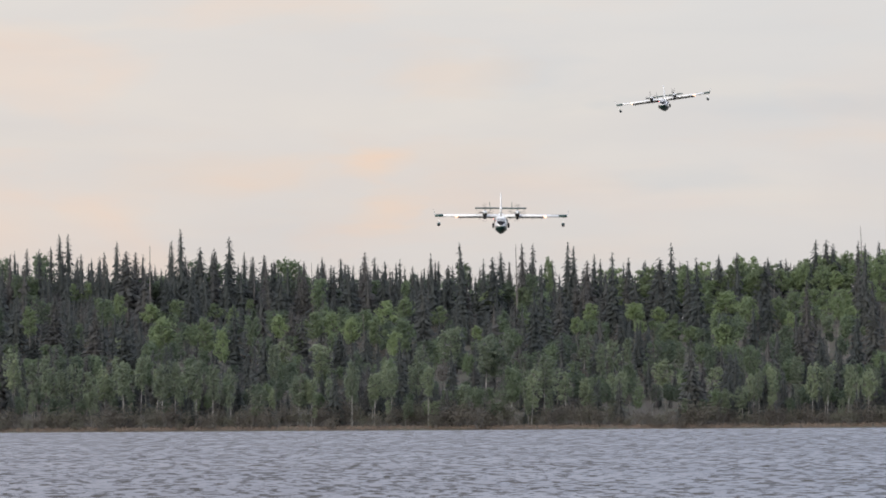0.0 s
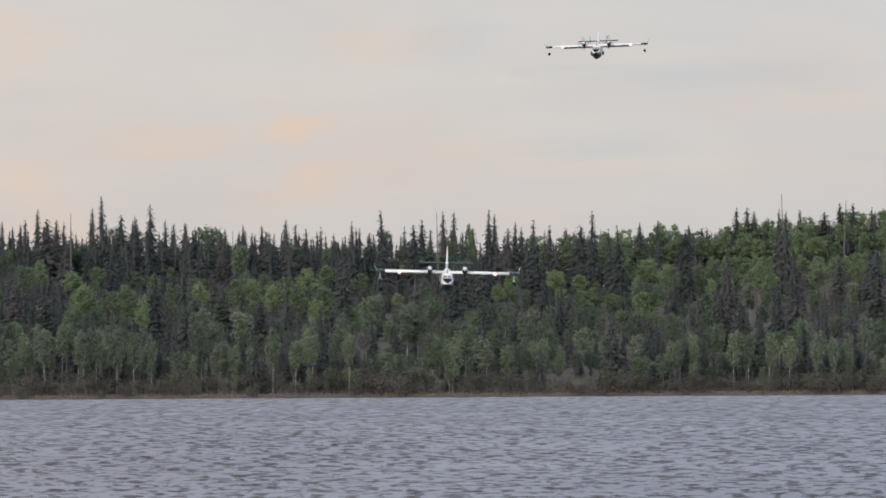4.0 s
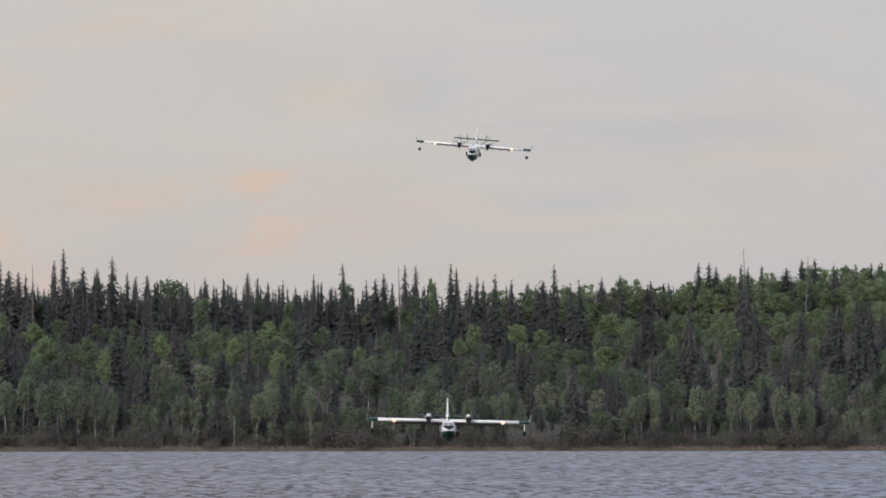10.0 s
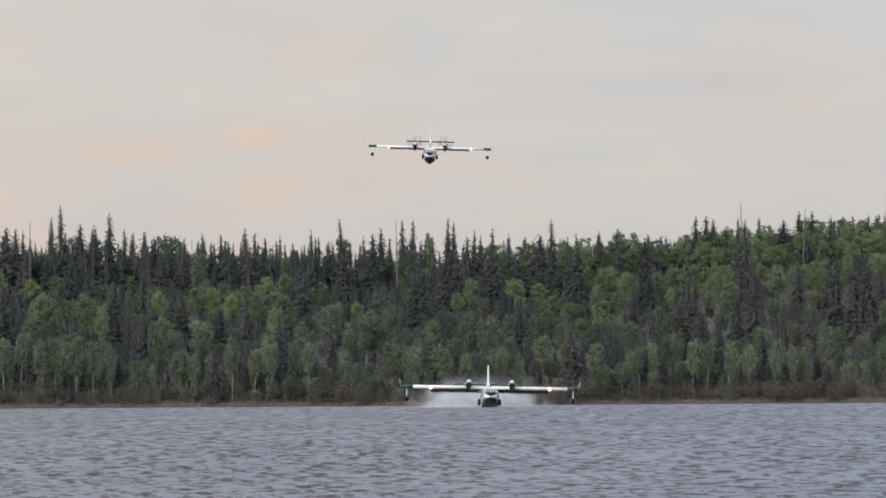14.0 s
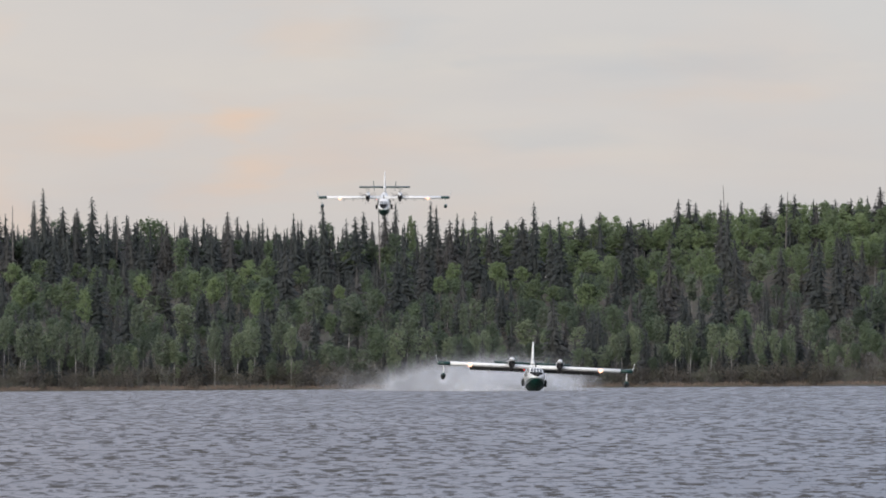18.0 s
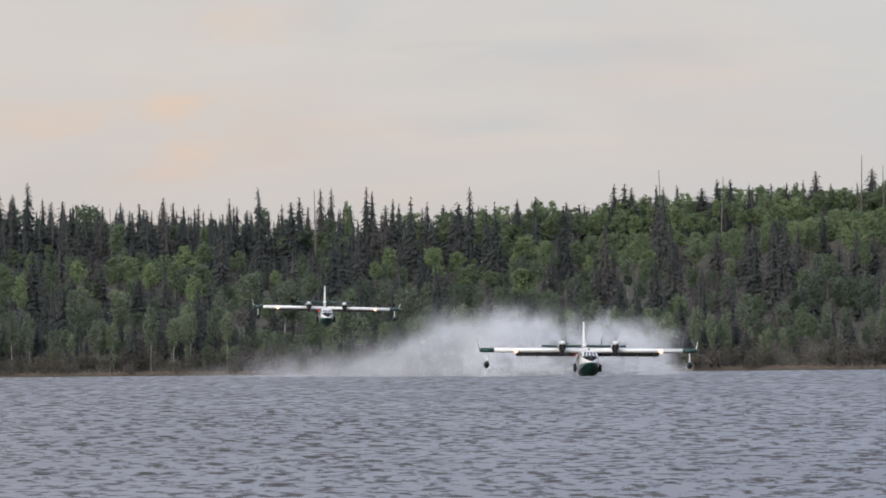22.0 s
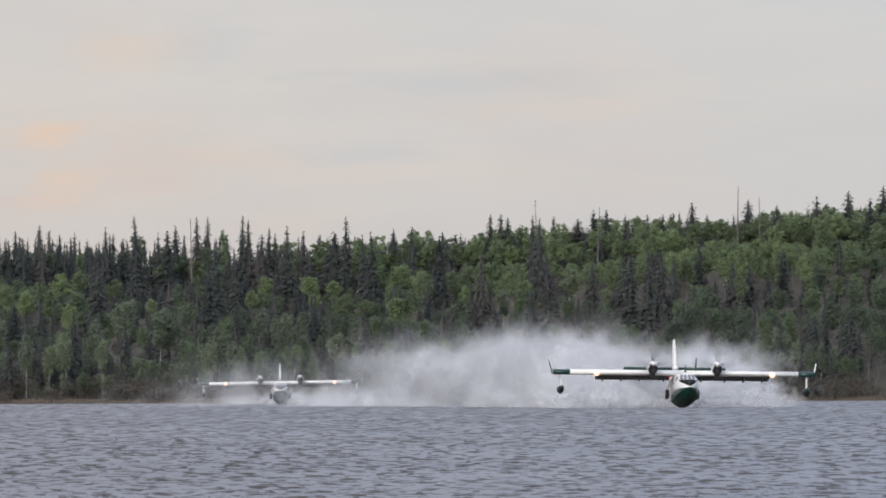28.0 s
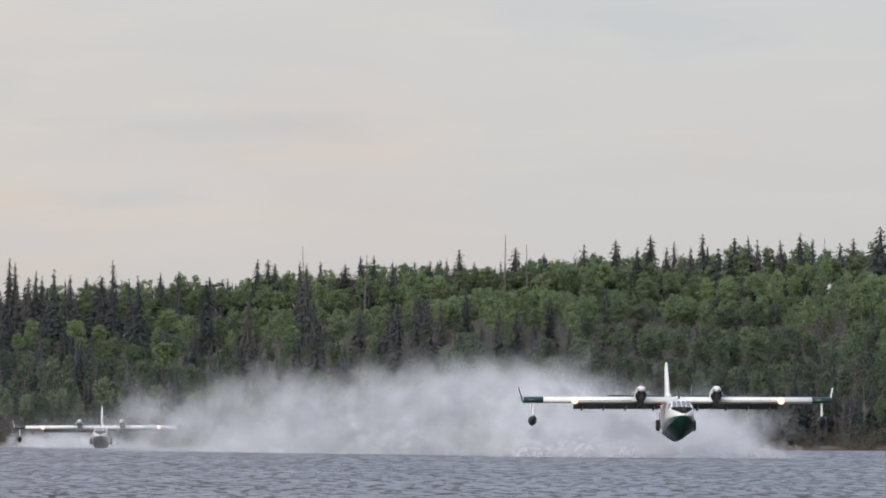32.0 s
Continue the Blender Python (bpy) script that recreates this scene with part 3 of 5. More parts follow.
def snag_shape(seed):
    """A dead, bare stem with a few stubs and a little grey brush."""
    rng = np.random.default_rng(seed)
    h = 14.0
    top = np.array([rng.normal(0, 0.3), rng.normal(0, 0.3), h])
    wood = [limb((0, 0, -0.3), top, 0.19, 0.05, 5, 0.08, rng)]
    for i in range(44):
        f = rng.uniform(0.3, 0.98)
        a, L = rng.uniform(0, 6.28), rng.uniform(0.35, 1.3) * (1.2 - f)
        p = top * f
        wood.append(limb(p, p + [math.cos(a) * L, math.sin(a) * L, rng.uniform(-0.3, 0.15)], 0.025, 0.008, 3))
    return join(wood), None, h


GROWTH = ((1.0, 46), (0.88, 48), (1.18, 45), (0.8, 49), (1.08, 44), (0.72, 47))
SHAPES = {
    "spruce": [spruce_shape(11 + i, f, w) for i, (f, w) in enumerate(GROWTH)],
    "budding": [broad_shape(61 + i, "budding", 0.75) for i in range(4)],
    "aspen": [broad_shape(31 + i, "aspen", 0.62) for i in range(6)],
    "poplar": [broad_shape(41 + i, "poplar", 0.62) for i in range(6)],
    "birch": [broad_shape(51 + i, "birch", 0.62) for i in range(6)],
    "shrub": [shrub_shape(71 + i) for i in range(4)],
    "snag": [snag_shape(81 + i) for i in range(3)],
}
# plainer forms for the trees that are lost in the mass
MASSED = dict(SHAPES)
MASSED["spruce"] = [spruce_shape(11 + i, f, w - 22) for i, (f, w) in enumerate(GROWTH)]
for _kind in ("aspen", "poplar", "birch", "budding"):
    MASSED[_kind] = [broad_shape({"aspen": 31, "poplar": 41, "birch": 51, "budding": 61}[_kind] + i, _kind, 0.34) for i in range(4)]
TREE_WORDS = {
    "spruce": ("dark green spruce with drooping boughs on the wooded slope", "spruce tree", "spruces on the slope"),
    "aspen": ("fresh green aspen with a pale stem on the slope", "aspen tree", "aspens on the slope"),
    "poplar": ("grey-green poplar in young leaf on the slope", "poplar tree", "poplars on the slope"),
    "birch": ("slender birch with pale stem and thin spring leaves by the shore", "birch tree", "birches along the shore"),
    "budding": ("half-bare aspen with brown-grey twigs just budding", "aspen tree", "budding aspens on the slope"),
    "shrub": ("brown-green leafless willow bush at the water's edge", "bush", "bushes along the shore"),
    "snag": ("bare grey dead spruce stem standing above the wood", "dead tree", "dead trees on the ridge"),
}
PROTO = {}


def proto(kind, i):
    if (kind, i) not in PROTO:
        wood, crown, h = SHAPES[kind][i]
        a = tri_mesh(kind + "_trunk", *wood, BARK.get(kind, BARK["snag"]), True)
        b = tri_mesh(kind + "_crown", *crown, LEAF[kind, True], True) if crown is not None else None
        PROTO[kind, i] = (a, b)
    return PROTO[kind, i]


def plant(kind, i, x, y, height, wide=1.0, turn=0.0, tilt=0.0, label=""):
    a, b = proto(kind, i)
    h = SHAPES[kind][i][2]
    words = TREE_WORDS[kind]
    root = thing({"snag": "dead_tree", "shrub": "bush", "budding": "bare_aspen_tree"}.get(kind, kind + "_tree"), label or words[0], words[1], words[2])
    root.matrix_basis = pose(x, y, ground_z(x, y), tilt * 0.4, tilt, turn)
    k = height / h
    for name, me in (("wood" if kind == "shrub" else "trunk", a), ("crown", b)):
        if me is not None:
            o = new(name, me)
            o.parent = root
            o.scale = (k * wide, k * wide, k)
    return root


class Wood:
    """Trees too many to count, joined kind by kind."""

    def __init__(self):
        self.crowns, self.stems = {}, {}

    def add(self, kind, i, x, y, height, wide, turn, tint):
        wood, crown, h = MASSED[kind][i % len(MASSED[kind])]
        k, c, s = height / h, math.cos(turn), math.sin(turn)
        m = np.array([[c * k * wide, -s * k * wide, 0], [s * k * wide, c * k * wide, 0], [0, 0, k]])
        at = np.array([x, y, ground_z(x, y)])
        if crown is not None:
            self.crowns.setdefault(kind, []).append((crown[0] @ m.T + at, crown[1], tint))
        self.stems.setdefault("birch" if kind == "birch" else kind, []).append((wood[0] @ m.T + at, wood[1]))

    def build(self):
        names = {"budding": "half-bare aspen", "poplar": "poplar", "spruce": "spruce", "aspen": "aspen", "birch": "birch", "shrub": "willow bush", "snag": "dead spruce"}
        for kind in list(self.stems):
            tree = thing(kind + "_wood", "dense " + names[kind] + " growth covering the far slope", "woods", kind="stuff")
            v, t = join(self.stems[kind])
            o = new("trunks", tri_mesh("trunks", v, t, BARK.get(kind, BARK["snag"]), True))
            o.parent = tree
            if kind in self.crowns:
                v, t = join([(a, b) for a, b, _ in self.crowns[kind]])
                tint = np.concatenate([np.full(len(a), q) for a, _, q in self.crowns[kind]])
                o = new("crowns", tri_mesh("crowns", v, t, LEAF[kind, False], True, tint=tint))
                o.parent = tree


def at_bearing(u, depth):
    """Ground place on the far slope: u in thousandths of the lens's focal length, depth metres behind the shore."""
    y = SHORE + depth
    x = u * 1e-3 * y
    return x, shore_y(x) + depth


def skyline(rows, depth0, depth1, seed, kinds="spruce"):
    """Tall trees that stand out on the ridge: bearing and elevation of the top, both in thousandths, and breadth."""
    rng = random.Random(seed)
    for u, v, wide in rows:
        d = rng.uniform(depth0, depth1)
        x, y = at_bearing(u, d)
        top = EYE.z + v * 1e-3 * y
        high = top - ground_z(x, y)
        i = rng.randrange(len(SHAPES[kinds]))
        yield kinds, i, x, y, high, wide * rng.uniform(0.95, 1.2) * (0.9 if kinds == "snag" else 1.0), rng.uniform(0, 360)


# ------------------------------------------------------------------ the wood on the far shore
# bearing, elevation of the top (thousandths) and breadth of the trees that stand out on the ridge
RIDGE_WEST = [
    (-59.66, 17.31, 1.08), (-45.19, 16.08, 0.96), (-37.70, 15.82, 0.81), (-34.26, 15.30, 0.94),
]
RIDGE_MID = [
    (-27.67, 15.73, 0.81), (-23.21, 16.50, 0.95), (-13.98, 16.13, 0.85), (-6.71, 16.44, 1.16),
]
RIDGE_EAST = [
    (3.66, 15.90, 1.19), (5.52, 16.06, 1.18),
]
RIDGE_FAR_EAST = [
    (46.70, 19.56, 0.99), (55.05, 19.44, 1.16), (67.04, 20.03, 1.01), (68.25, 20.55, 1.06), (70.86, 21.68, 1.04),
]
SNAGS = [
    (-57.29, 17.87, 1.00),    (-55.66, 18.20, 1.00),    (-47.10, 16.37, 1.00),    (-41.19, 16.06, 1.00),    (-34.32, 15.42, 1.00),
    (-20.84, 17.79, 1.00),    (13.64, 19.41, 1.00),    (19.61, 18.71, 1.00),    (33.55, 20.71, 1.00),    (35.85, 19.68, 1.00),
    (65.30, 20.61, 1.00),
]

# bearing, elevation of the top and of the lowest part seen, and breadth (all in thousandths) of the trees that can be told apart on the slope
SPRUCES_A = [
    (-71.5, 17.15, 12.07, 0.8), (-70.8, 13.19, 7.55, 1.5), (-69.8, 17.70, 14.31, 0.8), (-69.1, 9.23, 6.41, 1.7), (-68.3, 17.69, 13.18, 0.9),
    (-67.3, 17.91, 13.73, 0.8), (-66.9, 13.17, 7.53, 1.7), (-66.1, 19.09, 12.60, 1.2), (-65.4, 19.08, 12.03, 1.2), (-65.2, 10.90, 6.39, 1.4),
    (-64.3, 17.10, 12.59, 1.0), (-62.9, 12.01, 6.37, 1.6), (-62.0, 17.31, 12.57, 1.0), (-60.7, 18.46, 13.27, 0.9), (-59.9, 11.02, 5.38, 1.8),
    (-58.8, 17.21, 11.86, 1.7), (-57.9, 15.41, 10.44, 1.4), (-55.4, 14.38, 10.72, 1.4), (-55.1, 18.44, 14.38, 0.8), (-54.1, 19.56, 12.68, 1.1),
    (-53.4, 14.37, 9.86, 1.4), (-52.3, 17.75, 13.24, 1.4), (-50.9, 17.63, 12.67, 1.1),
]
SPRUCES_B = [
    (-49.3, 18.75, 11.82, 1.5), (-48.9, 11.82, 5.34, 1.7), (-47.8, 14.35, 11.53, 1.4), (-47.7, 7.59, 3.64, 0.9), (-46.3, 10.96, 8.43, 1.1),
    (-44.4, 14.90, 10.96, 1.5), (-43.3, 12.08, 8.42, 1.4), (-42.3, 10.95, 6.44, 1.5), (-41.9, 14.33, 10.95, 1.1), (-39.3, 15.84, 12.63, 0.9),
    (-38.5, 9.24, 5.30, 1.5), (-37.4, 14.31, 11.49, 1.7), (-35.9, 17.12, 12.90, 1.2), (-35.9, 9.80, 5.57, 1.1), (-34.6, 13.17, 10.92, 1.7),
    (-32.7, 16.43, 12.60, 0.8), (-32.4, 8.66, 2.46, 1.4), (-30.2, 14.85, 7.52, 1.7), (-29.5, 6.39, 1.88, 1.1), (-29.3, 16.98, 12.02, 0.8),
    (-27.3, 7.51, 3.00, 1.0), (-26.9, 12.01, 6.38, 1.5), (-26.3, 18.10, 8.63, 1.2),
]
SPRUCES_C = [
    (-24.3, 16.40, 10.60, 1.0), (-22.4, 17.07, 13.12, 1.2), (-20.2, 17.85, 12.83, 1.1), (-19.3, 13.56, 6.35, 1.4), (-19.3, 17.96, 12.55, 1.0),
    (-18.4, 15.81, 6.91, 1.4), (-16.5, 14.23, 8.59, 1.2), (-15.8, 18.06, 11.69, 1.1), (-15.3, 17.60, 11.69, 1.0), (-13.2, 16.75, 12.52, 0.9),
    (-13.2, 9.14, 4.07, 1.2), (-12.5, 16.30, 11.96, 0.9), (-11.2, 17.02, 9.14, 1.4), (-10.3, 10.82, 7.44, 1.1), (-9.7, 16.45, 13.07, 0.9),
    (-8.7, 9.13, 5.75, 1.1), (-8.2, 16.17, 13.07, 1.0), (-5.5, 17.90, 8.55, 1.2), (-3.7, 16.09, 9.11, 1.2), (-3.5, 8.54, 1.79, 1.8),
    (-2.7, 16.43, 8.54, 1.4), (-2.5, 6.29, 1.78, 1.2), (-0.7, 16.31, 14.17, 0.8),
]
SPRUCES_D = [
    (0.8, 13.60, 10.22, 1.2), (1.1, 16.86, 14.72, 0.8), (2.7, 11.62, 7.11, 1.0), (4.3, 13.02, 8.51, 1.2), (5.7, 5.13, 1.75, 1.0),
    (7.4, 9.63, 5.69, 1.5), (8.0, 14.13, 6.25, 1.5), (8.9, 18.07, 15.93, 0.7), (9.4, 9.06, 5.12, 1.2), (9.7, 15.25, 11.87, 0.9),
    (10.0, 18.07, 15.81, 0.9), (10.6, 17.67, 15.81, 0.7), (11.4, 16.09, 14.57, 0.5), (12.8, 10.73, 5.10, 1.5), (13.2, 17.94, 10.73, 1.1),
    (13.9, 17.77, 6.22, 1.4), (14.7, 12.98, 6.22, 1.5), (15.4, 17.93, 13.82, 1.0), (15.5, 6.22, 2.84, 1.2), (17.5, 17.59, 15.67, 1.2),
    (17.8, 8.46, 3.96, 1.0), (19.0, 13.24, 9.02, 1.4), (19.1, 18.48, 15.21, 0.9),
]
SPRUCES_E = [
    (20.6, 18.47, 12.96, 1.5), (22.0, 3.94, 0.85, 0.9), (22.3, 13.78, 8.71, 1.6), (22.9, 14.07, 6.19, 1.7), (24.4, 17.45, 16.04, 0.7),
    (24.4, 17.44, 16.04, 0.6), (24.6, 14.63, 2.81, 1.4), (25.1, 14.24, 10.41, 1.2), (26.0, 17.74, 15.94, 0.8), (26.0, 18.00, 15.86, 0.8),
    (26.1, 14.62, 7.87, 1.7), (27.1, 13.80, 8.73, 1.2), (28.9, 19.16, 17.47, 0.8), (29.8, 15.05, 10.43, 1.2), (31.3, 11.57, 8.19, 1.2),
    (33.0, 13.27, 8.76, 1.4), (34.4, 19.47, 17.50, 1.0), (34.7, 12.99, 8.76, 1.2), (36.7, 12.15, 8.21, 1.2), (37.5, 18.81, 17.23, 0.7),
    (38.2, 14.53, 9.91, 1.2), (40.1, 11.61, 8.22, 1.1), (41.4, 19.73, 17.53, 1.0),
]
SPRUCES_F = [
    (44.4, 20.31, 18.11, 1.0), (47.9, 20.78, 17.00, 1.4), (49.6, 19.54, 17.85, 0.7), (50.5, 20.11, 17.86, 0.6), (52.0, 19.67, 17.30, 0.6),
    (53.3, 20.91, 17.59, 0.9), (56.5, 20.53, 17.04, 1.4), (56.7, 7.62, 2.66, 1.0), (58.0, 20.71, 18.17, 0.7), (58.9, 20.32, 18.18, 0.7),
    (60.1, 7.75, 1.55, 1.2), (61.2, 20.33, 17.91, 0.8), (62.6, 7.76, 1.56, 1.4), (62.9, 11.43, 8.33, 0.8), (63.0, 21.02, 17.91, 1.0),
    (64.3, 20.57, 17.92, 0.7), (64.6, 11.72, 7.77, 0.9), (64.9, 6.64, 1.57, 1.2),
]
ASPENS_A = [
    (-70.2, 14.32, 12.91, 1.4), (-69.4, 11.89, 9.23, 2.0), (-68.8, 14.03, 12.90, 0.9), (-64.9, 14.17, 12.31, 1.4), (-63.6, 14.39, 13.15, 1.0),
    (-60.4, 13.13, 10.87, 1.4), (-57.1, 12.13, 10.16, 2.1), (-56.0, 10.83, 7.90, 2.5), (-54.9, 12.57, 11.00, 1.7), (-51.8, 10.59, 7.60, 2.4),
    (-50.9, 12.11, 10.70, 1.7), (-50.1, 9.57, 6.47, 1.5), (-49.2, 11.82, 9.85, 1.5), (-47.5, 12.55, 11.53, 0.9), (-44.7, 10.96, 8.70, 1.7),
    (-41.3, 11.23, 8.69, 2.3), (-39.5, 11.22, 8.68, 1.9), (-37.4, 10.65, 8.11, 1.9), (-34.9, 10.64, 8.10, 2.1), (-34.0, 12.32, 10.07, 2.3),
    (-32.9, 9.22, 6.40, 1.9),
]
ASPENS_B = [
    (-32.0, 12.60, 10.34, 2.0), (-28.6, 11.74, 10.05, 1.7), (-27.8, 13.15, 11.74, 1.5), (-25.0, 9.75, 8.06, 1.2), (-23.3, 13.69, 11.72, 2.1),
    (-20.2, 13.68, 11.71, 1.7), (-17.6, 16.49, 14.23, 1.2), (-15.1, 10.56, 8.59, 1.5), (-13.7, 11.96, 9.99, 1.5), (-10.3, 13.64, 11.95, 1.5),
    (-9.1, 11.95, 9.97, 2.3), (-8.6, 13.35, 11.66, 2.1), (-6.7, 11.48, 9.96, 1.7), (-5.6, 10.13, 7.99, 2.8), (-4.7, 13.90, 11.93, 1.4),
    (-3.5, 9.56, 7.70, 2.0), (-2.4, 12.76, 10.79, 2.3), (-1.3, 14.17, 12.48, 3.2), (-0.5, 9.94, 7.41, 2.6), (-0.2, 13.04, 10.78, 2.8),
    (2.1, 14.44, 12.46, 2.6),
]
ASPENS_C = [
    (3.8, 14.82, 13.02, 2.3), (4.9, 12.45, 10.20, 1.7), (5.5, 15.27, 13.01, 2.0), (6.6, 13.01, 10.76, 1.9), (6.9, 15.15, 13.01, 1.9),
    (8.3, 15.82, 14.13, 2.4), (8.8, 13.28, 11.31, 2.3), (10.2, 15.70, 14.12, 2.3), (11.1, 12.43, 10.18, 2.0), (11.9, 14.79, 12.99, 1.9),
    (16.7, 15.11, 12.97, 2.3), (18.1, 15.33, 13.53, 1.9), (18.7, 14.65, 12.96, 1.7), (21.7, 15.43, 13.51, 1.9), (22.6, 15.47, 13.78, 2.3),
    (23.5, 15.65, 13.79, 2.1), (24.8, 16.05, 13.79, 2.0), (25.4, 15.53, 14.06, 2.0), (27.0, 15.52, 14.06, 1.7), (27.1, 16.62, 14.37, 2.5),
    (29.3, 17.19, 14.94, 2.5),
]
ASPENS_D = [
    (31.6, 17.49, 15.23, 2.3), (33.8, 17.21, 14.96, 2.0), (33.8, 12.14, 9.89, 1.2), (35.8, 17.79, 15.25, 2.3), (37.8, 17.23, 14.98, 2.5),
    (37.8, 10.47, 8.21, 1.7), (39.7, 17.52, 14.99, 2.3), (41.2, 10.48, 7.67, 2.0), (41.7, 12.74, 9.92, 1.9), (42.0, 17.25, 14.43, 2.3),
    (43.7, 17.82, 15.29, 1.9), (44.6, 14.45, 11.63, 2.3), (45.1, 11.07, 8.25, 2.3), (45.7, 17.27, 15.01, 2.3), (47.4, 13.89, 11.36, 2.3),
    (47.6, 16.43, 14.18, 2.5), (48.0, 10.80, 7.98, 2.5), (50.2, 17.01, 14.75, 2.5), (50.2, 13.63, 11.09, 2.3), (50.2, 7.71, 4.89, 2.3),
    (51.1, 11.09, 8.27, 2.3),
]
ASPENS_E = [
    (52.2, 13.92, 11.38, 2.0), (52.4, 16.74, 14.48, 2.5), (53.0, 7.15, 4.34, 2.0), (53.3, 10.54, 7.72, 2.3), (53.9, 16.46, 13.92, 2.3),
    (55.3, 10.55, 7.16, 2.0), (55.3, 6.88, 4.35, 1.7), (55.6, 13.48, 11.11, 2.5), (56.1, 16.47, 13.93, 2.5), (58.1, 13.94, 11.41, 2.3),
    (58.7, 17.05, 14.51, 2.3), (58.7, 10.84, 7.74, 2.7), (58.7, 7.18, 4.64, 1.7), (60.6, 17.34, 14.52, 2.0), (60.6, 13.95, 11.42, 1.9),
    (61.5, 10.57, 7.76, 2.3), (62.6, 16.78, 14.53, 2.0), (64.0, 10.87, 8.33, 1.8), (64.9, 17.08, 14.54, 2.0),
]
BIRCHES_A = [
    (-70.8, 7.44, 3.60, 1.5), (-68.9, 6.41, 3.03, 1.4), (-67.7, 7.25, 3.02, 1.4), (-66.1, 5.83, 2.44, 1.4), (-64.6, 6.38, 3.00, 1.5),
    (-63.2, 5.53, 2.15, 1.6), (-61.8, 5.80, 2.42, 1.2), (-60.7, 7.04, 4.67, 1.2), (-60.2, 8.76, 6.51, 1.1), (-60.0, 6.51, 2.56, 1.7),
    (-59.6, 6.35, 2.97, 2.0), (-58.3, 7.06, 3.12, 1.5), (-56.3, 6.21, 2.26, 1.7), (-54.9, 6.49, 1.98, 1.4), (-52.9, 6.48, 2.53, 1.6),
    (-51.2, 6.19, 1.96, 1.5), (-49.5, 5.90, 1.96, 1.1), (-46.7, 3.64, 0.82, 1.5), (-45.3, 8.14, 4.20, 1.6), (-44.2, 8.47, 5.88, 1.6),
    (-42.8, 5.31, 1.37, 1.7), (-41.4, 4.74, 1.36, 1.4),
]
BIRCHES_B = [
    (-40.2, 8.23, 4.74, 2.3), (-37.4, 6.42, 2.48, 1.5), (-35.2, 5.28, 1.90, 1.5), (-33.5, 5.84, 1.90, 1.4), (-31.8, 2.45, 0.48, 1.6),
    (-30.9, 7.52, 3.58, 1.4), (-29.8, 5.83, 1.88, 1.4), (-29.0, 2.33, 0.47, 1.7), (-27.8, 9.76, 3.57, 2.6), (-26.1, 4.12, 1.31, 1.6),
    (-24.1, 8.62, 2.99, 2.5), (-22.8, 3.55, 0.73, 1.5), (-21.6, 9.18, 5.80, 1.4), (-19.5, 5.51, 1.85, 1.6), (-18.2, 6.91, 2.97, 2.3),
    (-16.0, 5.21, 2.11, 1.6), (-14.3, 8.59, 5.77, 1.5), (-13.7, 3.51, 0.70, 1.4), (-12.6, 8.02, 4.64, 1.1), (-11.2, 8.57, 5.19, 1.4),
    (-9.8, 8.57, 5.75, 1.2), (-6.4, 6.30, 3.49, 2.1),
]
BIRCHES_C = [
    (-4.7, 7.42, 5.17, 1.1), (-1.3, 5.72, 2.90, 1.5), (-0.2, 3.46, 0.65, 1.2), (1.5, 3.46, 0.64, 1.4), (3.2, 5.14, 1.76, 1.1),
    (4.6, 5.70, 2.32, 1.1), (7.0, 6.70, 3.44, 1.4), (8.5, 5.68, 2.02, 1.2), (10.0, 5.68, 2.02, 1.2), (10.2, 10.74, 8.21, 1.7),
    (12.0, 5.78, 2.01, 1.5), (14.1, 5.10, 2.00, 1.4), (15.0, 5.38, 2.84, 1.0), (16.7, 12.69, 9.59, 2.5), (16.8, 5.65, 2.27, 1.0),
    (18.4, 7.33, 5.08, 1.2), (18.6, 5.36, 1.99, 1.0), (20.0, 5.64, 2.26, 1.0), (20.6, 10.70, 8.45, 1.4), (21.9, 7.21, 3.38, 1.6),
    (23.7, 3.37, 0.56, 1.0), (25.7, 6.07, 3.37, 1.5),
]
MARKED = {"spruce": SPRUCES_A + SPRUCES_B + SPRUCES_C + SPRUCES_D + SPRUCES_E + SPRUCES_F, "aspen": ASPENS_A + ASPENS_B + ASPENS_C + ASPENS_D + ASPENS_E, "birch": BIRCHES_A + BIRCHES_B + BIRCHES_C}


LIMITS = {"spruce": 300, "aspen": 290, "poplar": 250, "birch": 290, "budding": 250, "snag": 80}
CROWN = {"aspen": (0.45, 2.85), "poplar": (0.5, 2.7), "birch": (0.62, 2.15)}


def spot(kind, u, v, low, broad):
    """Where a marked tree stands on the slope, and how tall and broad it is: the nearest place from which it reaches up to its top."""
    seen, across = (v - low) * 2.2, broad * 2.2
    if kind == "spruce":
        want = min(max(seen + 3.0, 7.0), 21.0)
    else:
        want = min(max(seen / CROWN[kind][0], 6.0), 15.0)
    depth = 5.0
    while True:
        x, y = at_bearing(u, depth)
        high = EYE.z + v * 1e-3 * y - ground_z(x, y)
        if high <= want or depth > 250:
            break
        depth += 3.0
    if kind == "spruce":
        wide = across / 2 / min(1.0, (seen / high)) ** 0.74 / (2.2 * high / 14)
    else:
        wide = 1.18 * across / 2 / (CROWN[kind][1] * high / 14)
    return x, y, depth, high, min(max(wide, 0.5), 2.0)


